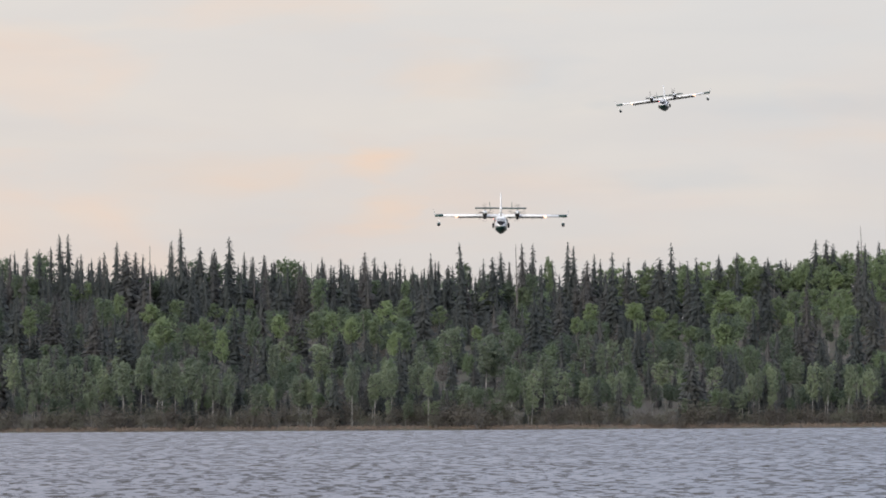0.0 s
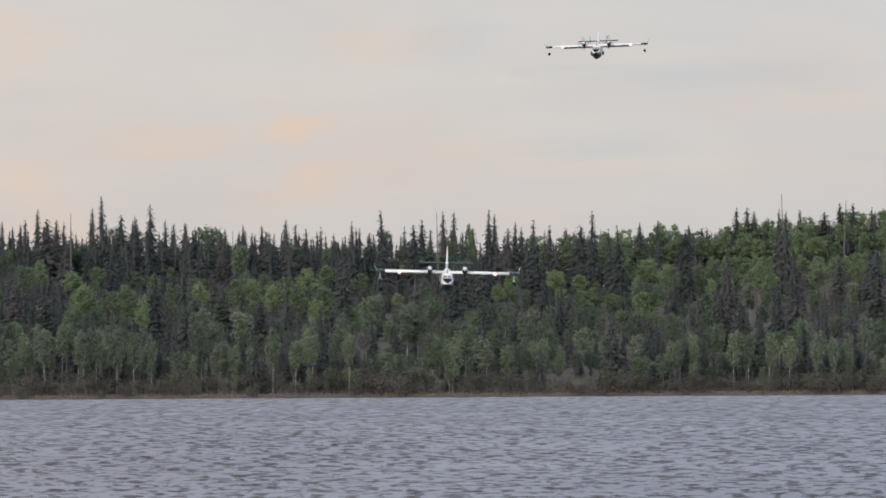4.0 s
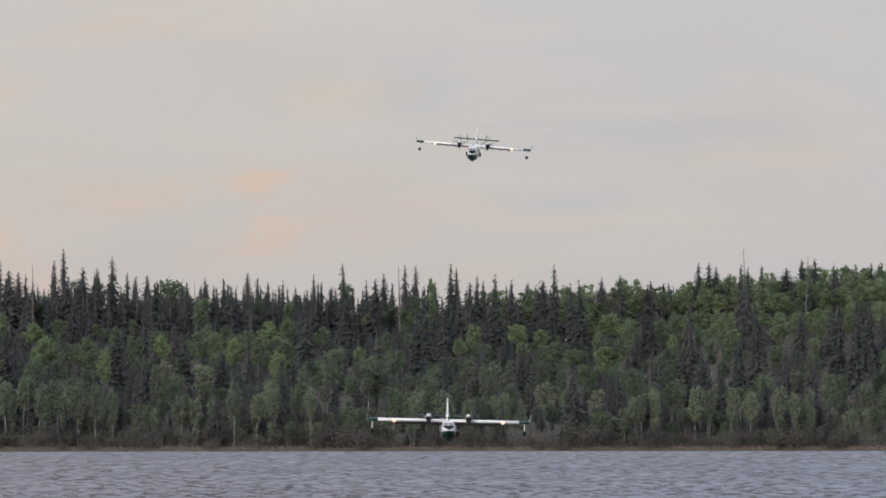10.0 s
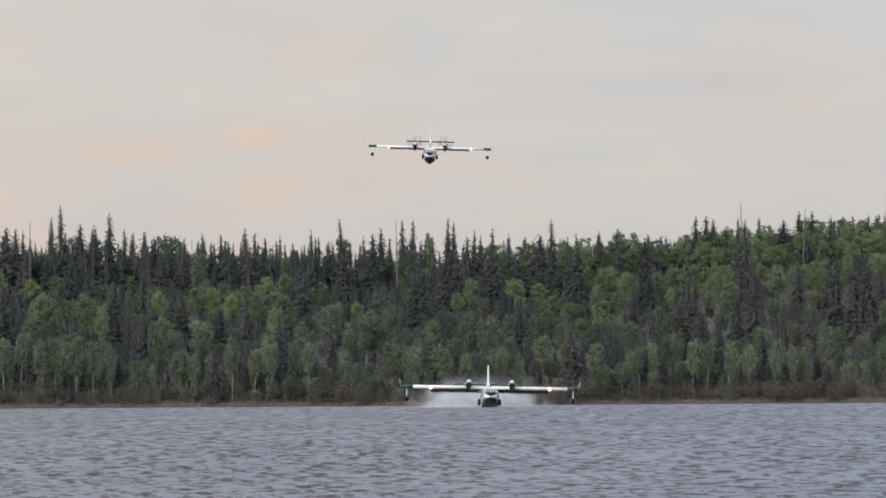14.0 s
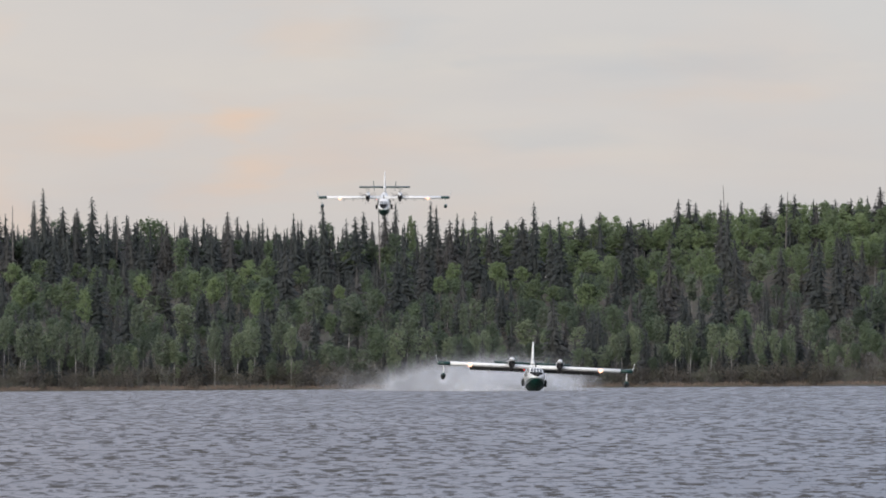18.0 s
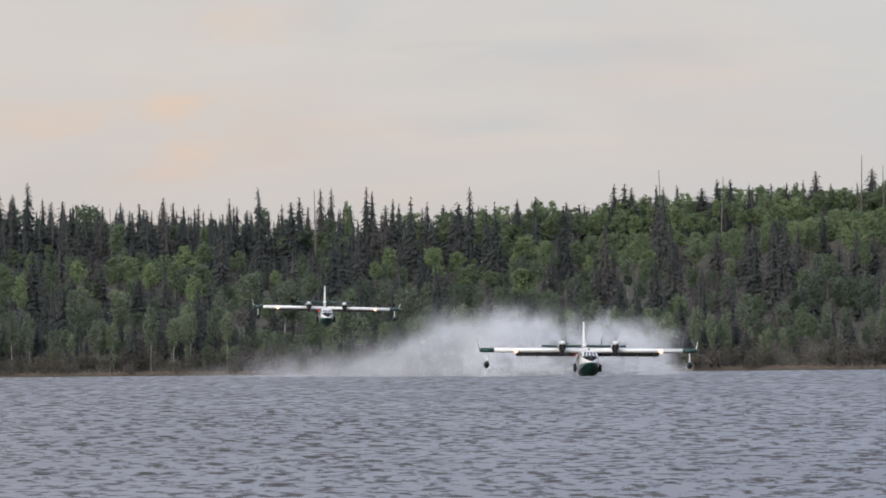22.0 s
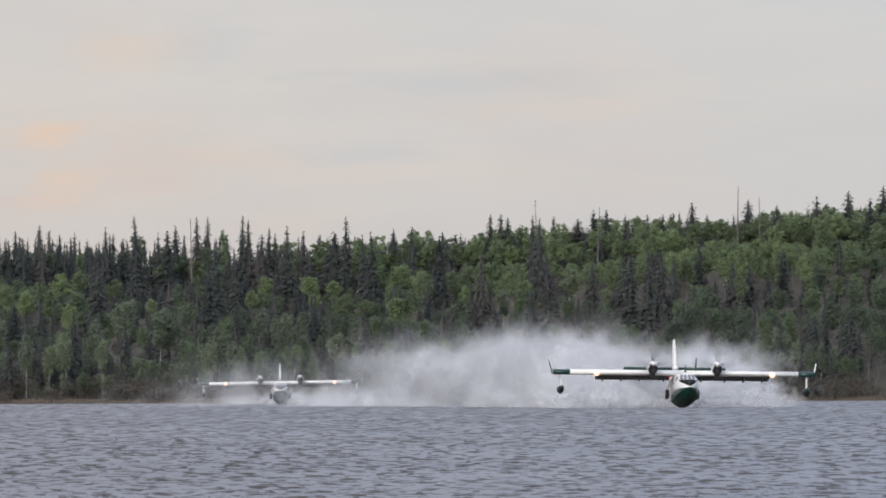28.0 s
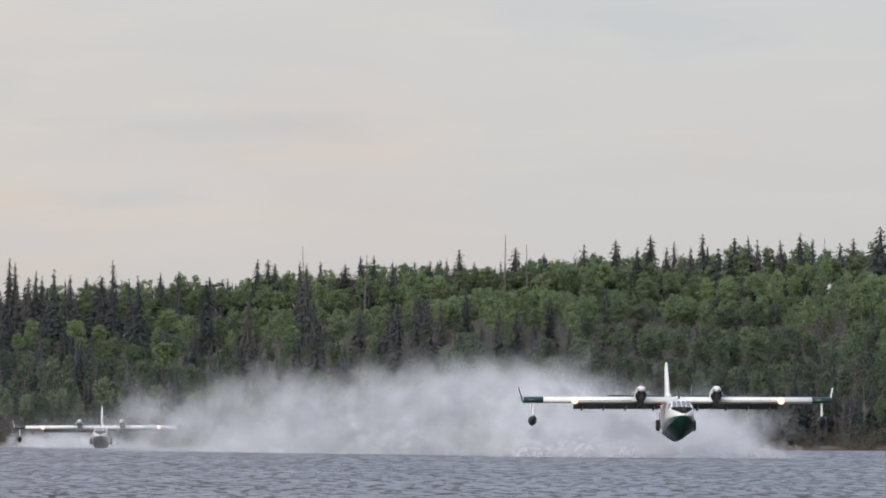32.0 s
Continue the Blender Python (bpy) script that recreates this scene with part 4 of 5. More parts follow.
def fill_kind(u, v, rng, patch):
    """What grows between the marked trees: spruce on the western crest, aspen on the eastern one, slim birches by the water."""
    if v > 12.3:
        spruce, bare, green = (0.80, 0.10, "poplar") if u < -14 else (0.48, 0.12, "aspen") if u < 8 else (0.13, 0.12, "aspen")
    elif v > 6.4:
        if u < 8:
            spruce, bare, green = 0.48, 0.12, "poplar"
        elif u < 43:
            spruce, bare, green = 0.42, 0.40, "poplar"
        else:
            spruce, bare, green = 0.14, 0.14, "poplar"
    else:
        spruce, bare, green = (0.30, 0.2, rng.choice(("birch", "poplar"))) if u < 45 else (0.42, 0.35, "poplar")
    spruce += 0.45 * patch
    if rng.random() < spruce:
        return "spruce"
    return "budding" if rng.random() < bare else green


def build_forest():
    rng = random.Random(21)
    single = {"budding": 0, "spruce": 0, "aspen": 0, "poplar": 0, "birch": 0, "shrub": 0, "snag": 0}
    for rows, kind in ((RIDGE_WEST, "spruce"), (RIDGE_MID, "spruce"), (RIDGE_EAST, "spruce"), (RIDGE_FAR_EAST, "spruce"), (SNAGS, "snag")):
        for k, i, x, y, high, wide, turn in skyline(rows, 225, 262, 7 + len(rows), kind):
            plant(k, i, x, y, high, wide, turn, rng.uniform(-2, 2))
            single[k] += 1
    clear = []
    for kind in ("spruce", "aspen", "birch"):
        for u, v, low, broad in MARKED[kind]:
            grows = "poplar" if kind == "aspen" and u > 34 and v < 14.5 else kind
            x, y, d, high, wide = spot(grows, u, v, low, broad)
            i = rng.randrange(len(SHAPES[grows]))
            plant(grows, i, x, y, high, wide / (GROWTH[i][0] if kind == "spruce" else 1.0), rng.uniform(0, 360), rng.uniform(-2, 2))
            single[grows] += 1
            clear.append((u, v, low, broad, d))
    clear = np.array(clear)
    wood = Wood()

    def put(kind, x, y, high, wide, limit):
        i = rng.randrange(len(SHAPES[kind]))
        turn = rng.uniform(0, 360)
        if single[kind] < limit and abs(x) < 165:
            plant(kind, i, x, y, high, wide, turn, rng.uniform(-3, 3))
            single[kind] += 1
        else:
            wood.add(kind, i, x, y, high, wide, radians(turn), rng.random())

    # bushes at the water's edge
    x = -210.0
    while x < 210.0:
        x += rng.uniform(0.8, 1.9)
        put("shrub", x, shore_y(x) + rng.uniform(0.4, 8.0), rng.uniform(1.6, 5.0), rng.uniform(1.0, 1.6), 240)
    # rows of trees up the slope
    for depth in (6, 12, 20, 30, 42, 56, 72, 88, 106, 124, 142, 160, 176, 190, 204, 216, 226, 236, 246, 256, 268, 282):
        step = 3.6 if depth < 200 else 3.3
        x = -172.0 + rng.uniform(0, 3)
        while x < 172.0:
            x += rng.uniform(0.5, 1.5) * step
            d = depth + rng.uniform(-1, 1) * min(8.0, 2.0 + depth * 0.1)
            y = shore_y(x) + d
            u, g = x / y * 1e3, ground_z(x, y)
            tall = 1.0 + 0.3 * noise.noise(Vector((x * 0.06, d * 0.05, 5.5)))
            high = rng.uniform(9.0, 15.0) * tall if d > 30 else rng.uniform(6.0, 12.0) * tall
            patch = noise.noise(Vector((x * 0.05, d * 0.03, 3.3)))
            kind = fill_kind(u, (g + high - EYE.z) / y * 1e3, rng, patch)
            if rng.random() < 0.01 and 40 < d < 200:
                kind = "snag"
            if kind == "spruce":
                high, wide = high * rng.uniform(0.95, 1.25), rng.uniform(0.75, 1.0)
            else:
                wide = rng.uniform(0.8, 1.15) if kind in ("aspen", "poplar") else rng.uniform(0.7, 1.05)
            if d > 205:
                high = min(high, (rng.uniform(9.8, 13.2) if kind == "spruce" else rng.uniform(10.0, 12.5)) + (1.3 if u < 6 else -0.5 if u < 36 else 0.7))
            # no tree hides a marked one behind it
            near = (clear[:, 4] > d) & (d < 236) & (abs(clear[:, 0] - u) < clear[:, 3] * 0.5 + 0.55)
            if near.any():
                high = max(min(high, EYE.z + float(np.min(clear[near, 2] + 0.1 * (clear[near, 1] - clear[near, 2]))) * 1e-3 * y - g), rng.uniform(3.5, 5.5))
            put(kind, x, y, high, wide * max(1.0, 0.6 * 14 / max(high, 6.0)) if high < 8 else wide, LIMITS[kind])
    # young spruces under the first trees
    for _ in range(150):
        x = rng.uniform(-172, 172)
        wood.add("spruce", rng.randrange(6), x, shore_y(x) + rng.uniform(6, 60), rng.uniform(3.0, 7.5), rng.uniform(1.0, 1.4), rng.uniform(0, 6.28), rng.random())
    # willow scrub under the trees
    for _ in range(420):
        x = rng.uniform(-172, 172)
        wood.add("shrub", rng.randrange(4), x, shore_y(x) + rng.uniform(12, 235), rng.uniform(2.5, 4.5), rng.uniform(1.3, 2.0), rng.uniform(0, 6.28), rng.random())
    # saplings that close the crest between the stems
    for row in (258, 272, 288):
        x = -172.0
        while x < 172.0:
            x += rng.uniform(1.3, 2.6)
            wood.add(rng.choice(("spruce", "poplar", "poplar")), rng.randrange(6), x, shore_y(x) + row + rng.uniform(-5, 5), rng.uniform(5.5, 9.0), rng.uniform(1.1, 1.6), rng.uniform(0, 6.28), rng.random())
    # tawny reeds along the waterline
    r = np.random.default_rng(3)
    n = 15000
    x = r.uniform(-190, 190, n)
    y = np.array([shore_y(q) for q in x]) + r.uniform(0.1, 2.6, n)
    keep = np.sin(x * 0.05 + 1) + np.sin(x * 0.013 + 2) + r.normal(0, 0.6, n) > -1.3
    x, y = x[keep], y[keep]
    z = np.array([ground_z(a, b) for a, b in zip(x, y)])
    h, a = r.uniform(0.2, 0.7, len(x)), r.uniform(0, 6.28, len(x))
    v = np.stack([np.stack([x - 0.09 * np.cos(a), y - 0.05 * np.sin(a), z - 0.1], 1), np.stack([x + 0.09 * np.cos(a), y + 0.05 * np.sin(a), z - 0.1], 1),
                  np.stack([x + r.normal(0, 0.12, len(x)), y, z + h], 1)], 1)
    k = Nodes("dry_reed_stalks")
    geo = k.n.new("ShaderNodeNewGeometry")
    k.set(Base_Color=k.ramp(geo.outputs["Random Per Island"], [(0.0, (0.115, 0.090, 0.072)), (1.0, (0.190, 0.142, 0.108))]), Roughness=0.9)
    tagged(new("shore_reeds", tri_mesh("shore_reeds", v.reshape(-1, 3), np.arange(len(x) * 3).reshape(-1, 3), k.mat)), "tawny dry reeds along the waterline", "reeds", kind="stuff")
    wood.build()


build_forest()


# ------------------------------------------------------------------ aircraft
def airfoil(chord, thick, n=9):
    """Closed outline from the trailing edge over the top: (along, up), leading edge at 0."""
    top = []
    for i in range(n):
        c = 1 - i / (n - 1)
        c = c * c
        top.append((c * chord, thick * (1.35 * c ** 0.32 * (1 - c) ** 0.9 + 0.05 * c)))
    low = [(c, -z * 0.55) for c, z in top[::-1][1:]]
    return top + low


def wing_panel(x0, x1, chord, thick, z0=0.0, z1=0.0, y0=-1.1):
    rings = []
    for x, z in ((x0, z0), (x1, z1)):
        rings.append([(x, y0 + a, z + b) for a, b in airfoil(chord, thick)])
    return smooth(loft(rings))


# stations along the hull: y, half breadth at the chine, heights of chine, keel, paint line, shoulder and roof, half breadth of the roof
HULL = [(-7.55, 0.12, -1.85, -1.95, -1.62, -1.35, -1.20, 0.06), (-7.2, 0.55, -2.00, -2.35, -1.63, -1.20, -1.02, 0.32), (-6.4, 0.95, -2.25, -2.85, -1.66, -1.02, -0.82, 0.62),
        (-5.4, 1.22, -2.45, -3.25, -1.72, -0.86, -0.62, 0.86), (-4.95, 1.30, -2.52, -3.38, -1.76, -0.62, -0.52, 0.96), (-4.2, 1.38, -2.62, -3.55, -1.82, -0.32, 0.06, 0.92),
        (-3.2, 1.42, -2.75, -3.67, -1.90, -0.22, 0.20, 0.98), (1.6, 1.38, -2.86, -3.62, -2.2, -0.2, 0.22, 1.02),
        (1.62, 1.34, -2.72, -3.30, -2.2, -0.2, 0.22, 1.02), (6.5, 0.98, -1.8, -2.1, -1.6, -0.2, 0.2, 0.7),
        (11.0, 0.36, -0.5, -0.62, -0.47, -0.1, 0.25, 0.28), (12.2, 0.12, -0.15, -0.22, -0.14, 0.0, 0.2, 0.1)]

def drop(y):
    """How far the cockpit and the foredeck lie below the wing's top."""
    return 0.38 if y < -3.0 else 0.0


HULL = [(y, b * 0.88, cz, kz, max(pz - 0.2, cz + 0.06), sz - drop(y), rz - drop(y), rb * 0.93) for y, b, cz, kz, pz, sz, rz, rb in HULL]


def hull_rings(lower):
    rings = []
    for y, b, cz, kz, pz, sz, rz, rb in HULL:
        if lower:
            half = [(b * 0.985, pz), (b, cz), (b * 0.62, cz - (cz - kz) * 0.52), (b * 0.25, kz + (cz - kz) * 0.12), (0, kz)]
            rings.append([(-x, y, z) for x, z in half] + [(x, y, z) for x, z in half[::-1][1:]] + [(0, y, pz + 0.02)])
        else:
            half = [(b * 0.985 - 0.004, pz), (b * 0.98, pz + (sz - pz) * 0.35), (b * 0.95, pz + (sz - pz) * 0.75), (rb + (b - rb) * 0.55, sz), (rb * 0.9, sz + (rz - sz) * 0.75), (rb * 0.45, rz - (rz - sz) * 0.03), (0, rz)]
            rings.append([(x, y, z) for x, z in half] + [(-x, y, z) for x, z in half[::-1][1:]])
    return rings


def glare_rings():
    """The strip of roof ahead of the windscreen, a finger's breadth proud of the skin."""
    rings = []
    for y, b, cz, kz, pz, sz, rz, rb in HULL[:5]:
        half = [(rb + (b - rb) * 0.3, sz + (rz - sz) * 0.35), (rb * 0.9, sz + (rz - sz) * 0.75), (rb * 0.45, rz - (rz - sz) * 0.03), (0, rz)]
        top = [(x * 1.02, y - 0.02, z + 0.045) for x, z in half] + [(-x * 1.02, y - 0.02, z + 0.045) for x, z in half[::-1][1:]]
        rings.append(top + [(-x * 0.9, y, z - 0.05) for x, y, z in top])
    return rings


def lamp_lens(r):
    bm = bmesh.new()
    bmesh.ops.create_uvsphere(bm, u_segments=14, v_segments=8, radius=r)
    for v in bm.verts:
        v.co.y *= 0.5
    return smooth(bm)


def move(bm, x=0.0, y=0.0, z=0.0):
    bmesh.ops.translate(bm, verts=bm.verts, vec=(x, y, z))
    return bm


def flying_boat(name, label):
    """Twin-turboprop amphibious water bomber, nose towards -y, its origin at the middle of the wing."""
    plane = thing(name, label, "aircraft", "water bombers")
    body = part("fuselage", smooth(loft(hull_rings(False))), WHITE, plane, "white upper fuselage")
    part("hull_bottom", loft(hull_rings(True)), GREEN, plane, "dark green planing hull bottom")
    # black glare panel ahead of the windscreen
    part("glare_panel", loft(glare_rings()), MATT, plane, "matt black glare panel on the nose")
    part("bow_cap", lamp_lens(0.17), BLACK, plane, "black bow fitting").location = (0, -7.5, -1.30)
    # cockpit panes on the sloping windscreen
    for x0, x1 in ((-0.82, -0.49), (-0.40, -0.06), (0.06, 0.40), (0.49, 0.82)):
        sag0, sag1 = 0.22 * abs(x0) ** 2, 0.22 * abs(x1) ** 2
        p = loft([[(x0, y + sag0, -0.85), (x1, y + sag1, -0.85), (x1 * 0.93, y + 0.72 + sag1, -0.28), (x0 * 0.93, y + 0.72 + sag0, -0.28)] for y in (-5.03, -4.97)])
        part("windscreen_pane", p, GLASS, body, "dark windscreen glass")
    for s in (-1, 1):
        p = loft([[(s * (x + 1.04), -4.55, -1.0), (s * (x + 1.08), -3.55, -1.0), (s * (x + 1.0), -3.65, -0.5), (s * (x + 0.93), -4.3, -0.5)] for x in (0.0, 0.08)])
        part("side_window", p, GLASS, body, "dark cockpit side window")
        # spray rail along the chine and the white cheek above it
        part("spray_rail", tube([(s * b, y, cz) for y, b, cz, *_ in HULL[1:9]], [0.05] * 8, 6), GREEN, plane)
        for y in (-1.6, 2.6, 4.4):
            part("cabin_window", move(box(s * 1.18, s * 1.26, -0.22, 0.22, -0.2, 0.22, 0.02), y=y, z=-1.1), GLASS, body, "round-cornered dark cabin window")
    # one straight high wing in sections
    for s in (-1, 1):
        a = part("wing", wing_panel(0.0, s * 12.3, 2.65, 0.56), WHITE, plane, "long straight white wing")
        tip = part("wing_tip", wing_panel(s * 12.3, s * 14.05, 2.65, 0.55), GREEN, a, "dark green wing tip")
        outer = loft([[(s * 14.06, -0.5, -0.05), (s * 14.06, 1.3, -0.05), (s * 14.42, 1.5, 1.35), (s * 14.42, 0.6, 1.35)],
                      [(s * 14.09, -0.5, -0.05), (s * 14.09, 1.3, -0.05), (s * 14.45, 1.5, 1.35), (s * 14.45, 0.6, 1.35)]])
        inner = loft([[(s * 14.02, -0.5, -0.05), (s * 14.02, 1.3, -0.05), (s * 14.38, 1.5, 1.35), (s * 14.38, 0.6, 1.35)],
                      [(s * 14.055, -0.5, -0.05), (s * 14.055, 1.3, -0.05), (s * 14.415, 1.5, 1.35), (s * 14.415, 0.6, 1.35)]])
        let = part("winglet", outer, GREEN, tip, "green outer face of the upturned winglet")
        part("winglet_inner_face", inner, WHITE, tip, "white inner face of the winglet")
        # lowered flap with its hinge fairings, aileron outboard
        flap = loft([[(x, 1.25, -0.12), (x, 1.32, 0.06), (x, 2.45, -0.47), (x, 2.42, -0.55), (x, 1.6, -0.36)] for x in (s * 1.35, s * 9.35)])
        f = part("flap", flap, GREY, a, "dark lowered trailing flap")
        part("flap_shroud", loft([[(x, 0.55, -0.20), (x, 0.6, -0.14), (x, 1.5, -0.30), (x, 1.46, -0.38)] for x in (s * 1.32, s * 9.38)]), GREY, a, "grey flap well under the wing")
        for x in (2.0, 4.6, 6.6, 8.6):
            part("hinge_fairing", move(box(-0.05, 0.05, 0.5, 2.3, -0.80, -0.34, 0.03), x=s * x, z=0.05), GREY, f)
        part("aileron", wing_panel(s * 9.5, s * 13.4, 0.55, 0.09, -0.02, -0.02, 1.58), WHITE, a)
        part("de_icing_strip", loft([[(x, -1.115, 0.0), (x, -1.02, 0.14), (x, -0.98, 0.12), (x, -1.06, 0.0), (x, -1.0, -0.09), (x, -1.04, -0.1)] for x in (s * 4.2, s * 9.1)]), METAL, a, "bare metal leading edge strip")
        lit = part("landing_light", lamp_lens(0.16), LANDING, a, "glowing warm landing light")
        lit.location = (s * 9.45, -1.3, -0.05)
        # added glowing shell, standing in for the lamp's bloom; no real part
        part("bloom_shell", move(lamp_lens(0.32), y=0.05), HALO, lit, "orange glowing shell imitating the bloom round the landing light")
        # stabilising float on its strut
        fl = thing_part("float", plane)
        rings = []
        for y, b, top, low in ((-1.75, 0.05, -1.62, -1.75), (-1.4, 0.26, -1.42, -2.0), (-0.7, 0.37, -1.36, -2.22), (0.2, 0.38, -1.36, -2.26), (1.2, 0.27, -1.40, -2.05), (2.0, 0.06, -1.5, -1.65)):
            mid = (top + low) / 2 + 0.05
            rings.append([(s * 13.25 + b * c, y, mid + (top - mid if d > 0 else mid - low) * d) for c, d in
                          [(math.cos(q), math.sin(q)) for q in np.linspace(0, 2 * math.pi, 12, endpoint=False)]])
        part("float_shell", smooth(loft([[(x, y, max(z, -1.70)) for x, y, z in r] for r in rings])), GREEN, fl, "dark green upper half of the float")
        part("float_bottom", smooth(loft([[(x, y, min(z, -1.695)) for x, y, z in r] for r in rings])), BLACK, fl, "black lower half of the float")
        part("float_strut", loft([[(s * 13.25 - 0.05, -0.6, z), (s * 13.25 + 0.05, -0.6, z), (s * 13.25 + 0.05, 0.5, z), (s * 13.25 - 0.05, 0.5, z)] for z in (-1.45, -0.05)]), WHITE, fl)
        # engine over the wing with its propeller
        n = thing_part("engine", plane)
        cx = s * 3.45
        shell = []
        for y, r, z, tall in ((-2.7, 0.26, 0.90, 1.0), (-2.45, 0.40, 0.86, 1.05), (-1.6, 0.48, 0.74, 1.15), (0.0, 0.48, 0.66, 1.2), (1.6, 0.36, 0.50, 1.1), (2.9, 0.12, 0.32, 1.0)):
            shell.append([(cx + r * math.cos(q), y, z + r * tall * math.sin(q)) for q in np.linspace(0, 2 * math.pi, 16, endpoint=False)])
        part("nacelle", smooth(loft(shell)), WHITE, n, "white engine nacelle")
        part("air_intake", smooth(loft([[(cx + 0.40 * k * math.cos(q), y, 0.40 + 0.50 * k * math.sin(q)) for q in np.linspace(0, 2 * math.pi, 14, endpoint=False)] for y, k in ((-2.9, 0.95), (-2.55, 1.12), (-1.2, 1.15), (0.4, 0.7))])), MATT, n, "black engine air intake")
        part("exhaust", tube([(cx + s * 0.46, -0.9, 0.75), (cx + s * 0.62, -0.3, 0.72)], [0.14, 0.13], 8), METAL, n, "heat-stained exhaust stub")
        part("lower_cowl", smooth(loft([[(cx + 0.30 * k * math.cos(q), y, -0.30 + 0.36 * k * math.sin(q)) for q in np.linspace(0, 2 * math.pi, 12, endpoint=False)] for y, k in ((-1.75, 0.7), (-1.5, 1.0), (0.2, 1.0), (1.4, 0.5))])), MATT, n, "black lower cowling")
        prop = thing_part("propeller", plane)
        prop.location = (cx, -2.95, 0.88)
        sp = smooth(loft([[(r * math.cos(q), y, r * math.sin(q)) for q in np.linspace(0, 2 * math.pi, 14, endpoint=False)] for y, r in ((-0.62, 0.02), (-0.5, 0.13), (-0.25, 0.23), (0.05, 0.27))]))
        part("spinner", sp, WHITE, prop, "white propeller spinner")
        for q in range(4):
            a4 = q * math.pi / 2
            blade = loft([[(-w, -0.06 * k, z), (0, 0.03, z), (w, 0.06 * k, z), (0, -0.03, z)] for z, w, k in ((0.2, 0.05, 1.5), (0.8, 0.09, 1.0), (1.6, 0.09, 0.6), (1.95, 0.05, 0.4))])
            bmesh.ops.rotate(blade, verts=blade.verts, cent=(0, 0, 0), matrix=Matrix.Rotation(a4, 3, "Y"))
            part("blade", blade, BLACK, prop, "thin dark propeller blade")
        PROPS.append(prop)
        # main wheel drawn up against the hull side
        gear = thing_part("main_gear", plane)
        wheel = smooth(loft([[(s * (1.44 + dx), 1.3 + r * math.cos(q), -2.1 + r * math.sin(q)) for q in np.linspace(0, 2 * math.pi, 20, endpoint=False)] for dx, r in ((0.0, 0.34), (0.03, 0.48), (0.12, 0.53), (0.28, 0.53), (0.37, 0.48), (0.40, 0.34))]))
        part("tyre", wheel, RUBBER, gear, "black main wheel tyre")
        part("wheel_hub", smooth(loft([[(s * (1.42 + dx), 1.3 + r * math.cos(q), -2.1 + r * math.sin(q)) for q in np.linspace(0, 2 * math.pi, 14, endpoint=False)] for dx, r in ((0.0, 0.25), (0.43, 0.25), (0.45, 0.1))])), METAL, gear)
        part("gear_leg", tube([(s * 1.15, 1.3, -0.55), (s * 1.38, 1.3, -0.9), (s * 1.40, 1.3, -2.1), (s * 1.6, 1.3, -2.1)], [0.10, 0.11, 0.09, 0.07], 8), WHITE, gear, "white landing gear leg")
        part("gear_brace", tube([(s * 1.2, 1.0, -2.6), (s * 1.5, 1.2, -2.15)], [0.06, 0.06], 6), METAL, gear)
    part("wing_root_fairing", smooth(loft([[(x, y, z) for x, z in ((-1.1, -0.22), (-0.7, 0.30), (0, 0.42), (0.7, 0.30), (1.1, -0.22))] for y in (-1.0, 0.4, 1.5)] )), WHITE, plane)
    part("red_beacon", lamp_lens(0.055), BEACON, plane, "lit red beacon").location = (-1.62, -1.3, -0.5)
    # tall fin, cross tail with auxiliary fins
    fin = part("fin", smooth(loft([[(w, y0 + (y1 - y0) * c, z) for w, c in ((0, 0), (t, 0.25), (t, 0.6), (0, 1), (-t, 0.6), (-t, 0.25))]
                                   for z, y0, y1, t in ((0.1, 8.2, 12.2, 0.20), (1.1, 8.9, 12.3, 0.20), (2.8, 9.8, 12.4, 0.16), (4.25, 10.6, 12.5, 0.10), (4.4, 10.9, 12.4, 0.05))])), WHITE, plane, "tall white tail fin")
    part("rudder", loft([[(w, y, z) for w, y in ((-0.06, 12.15 + k), (0.06, 12.15 + k), (0.02, 13.0 + k * 0.6), (-0.02, 13.0 + k * 0.6))] for z, k in ((0.3, 0.0), (2.5, 0.12), (4.2, 0.25))]), WHITE, fin)
    part("tail_bullet", smooth(tube([(0, 8.6, 1.12), (0, 8.8, 1.12), (0, 9.6, 1.14), (0, 11.0, 1.14), (0, 12.2, 1.12)], [0.05, 0.22, 0.34, 0.30, 0.08], 12)), WHITE, fin, "white fairing where tailplane meets fin")
    for s in (-1, 1):
        tp = part("tailplane", wing_panel(s * 0.2, s * 5.5, 2.0, 0.30, 1.12, 1.12, 9.9), GREEN, plane, "dark green tailplane")
        part("elevator", wing_panel(s * 0.4, s * 5.4, 0.75, 0.10, 1.11, 1.11, 11.9), GREEN, tp)
        part("auxiliary_fin", loft([[(s * 2.25 + s * 0.12 * (z - 1) - 0.05, y0, z), (s * 2.25 + s * 0.12 * (z - 1) + 0.05, y0, z), (s * 2.25 + s * 0.12 * (z - 1) + 0.03, y1, z), (s * 2.25 + s * 0.12 * (z - 1) - 0.03, y1, z)]
                                     for z, y0, y1 in ((0.4, 10.6, 11.6), (1.3, 10.1, 11.9), (2.4, 10.9, 11.8))]), GREEN, tp, "small green auxiliary fin")
    part("radio_mast", tube([(0, -2.2, 0.1), (0, -1.9, 0.85)], [0.10, 0.06], 6), BLACK, plane, "black blade aerial on the cabin roof")
    return plane


def thing_part(name, parent):
    o = new(name)
    o.empty_display_size = 0.2
    o.parent = parent
    return o


PROPS = []
leader = flying_boat("water_bomber", "white and dark green twin-engined water bomber skimming the lake")
follower = flying_boat("water_bomber", "white and dark green twin-engined water bomber following over the trees")


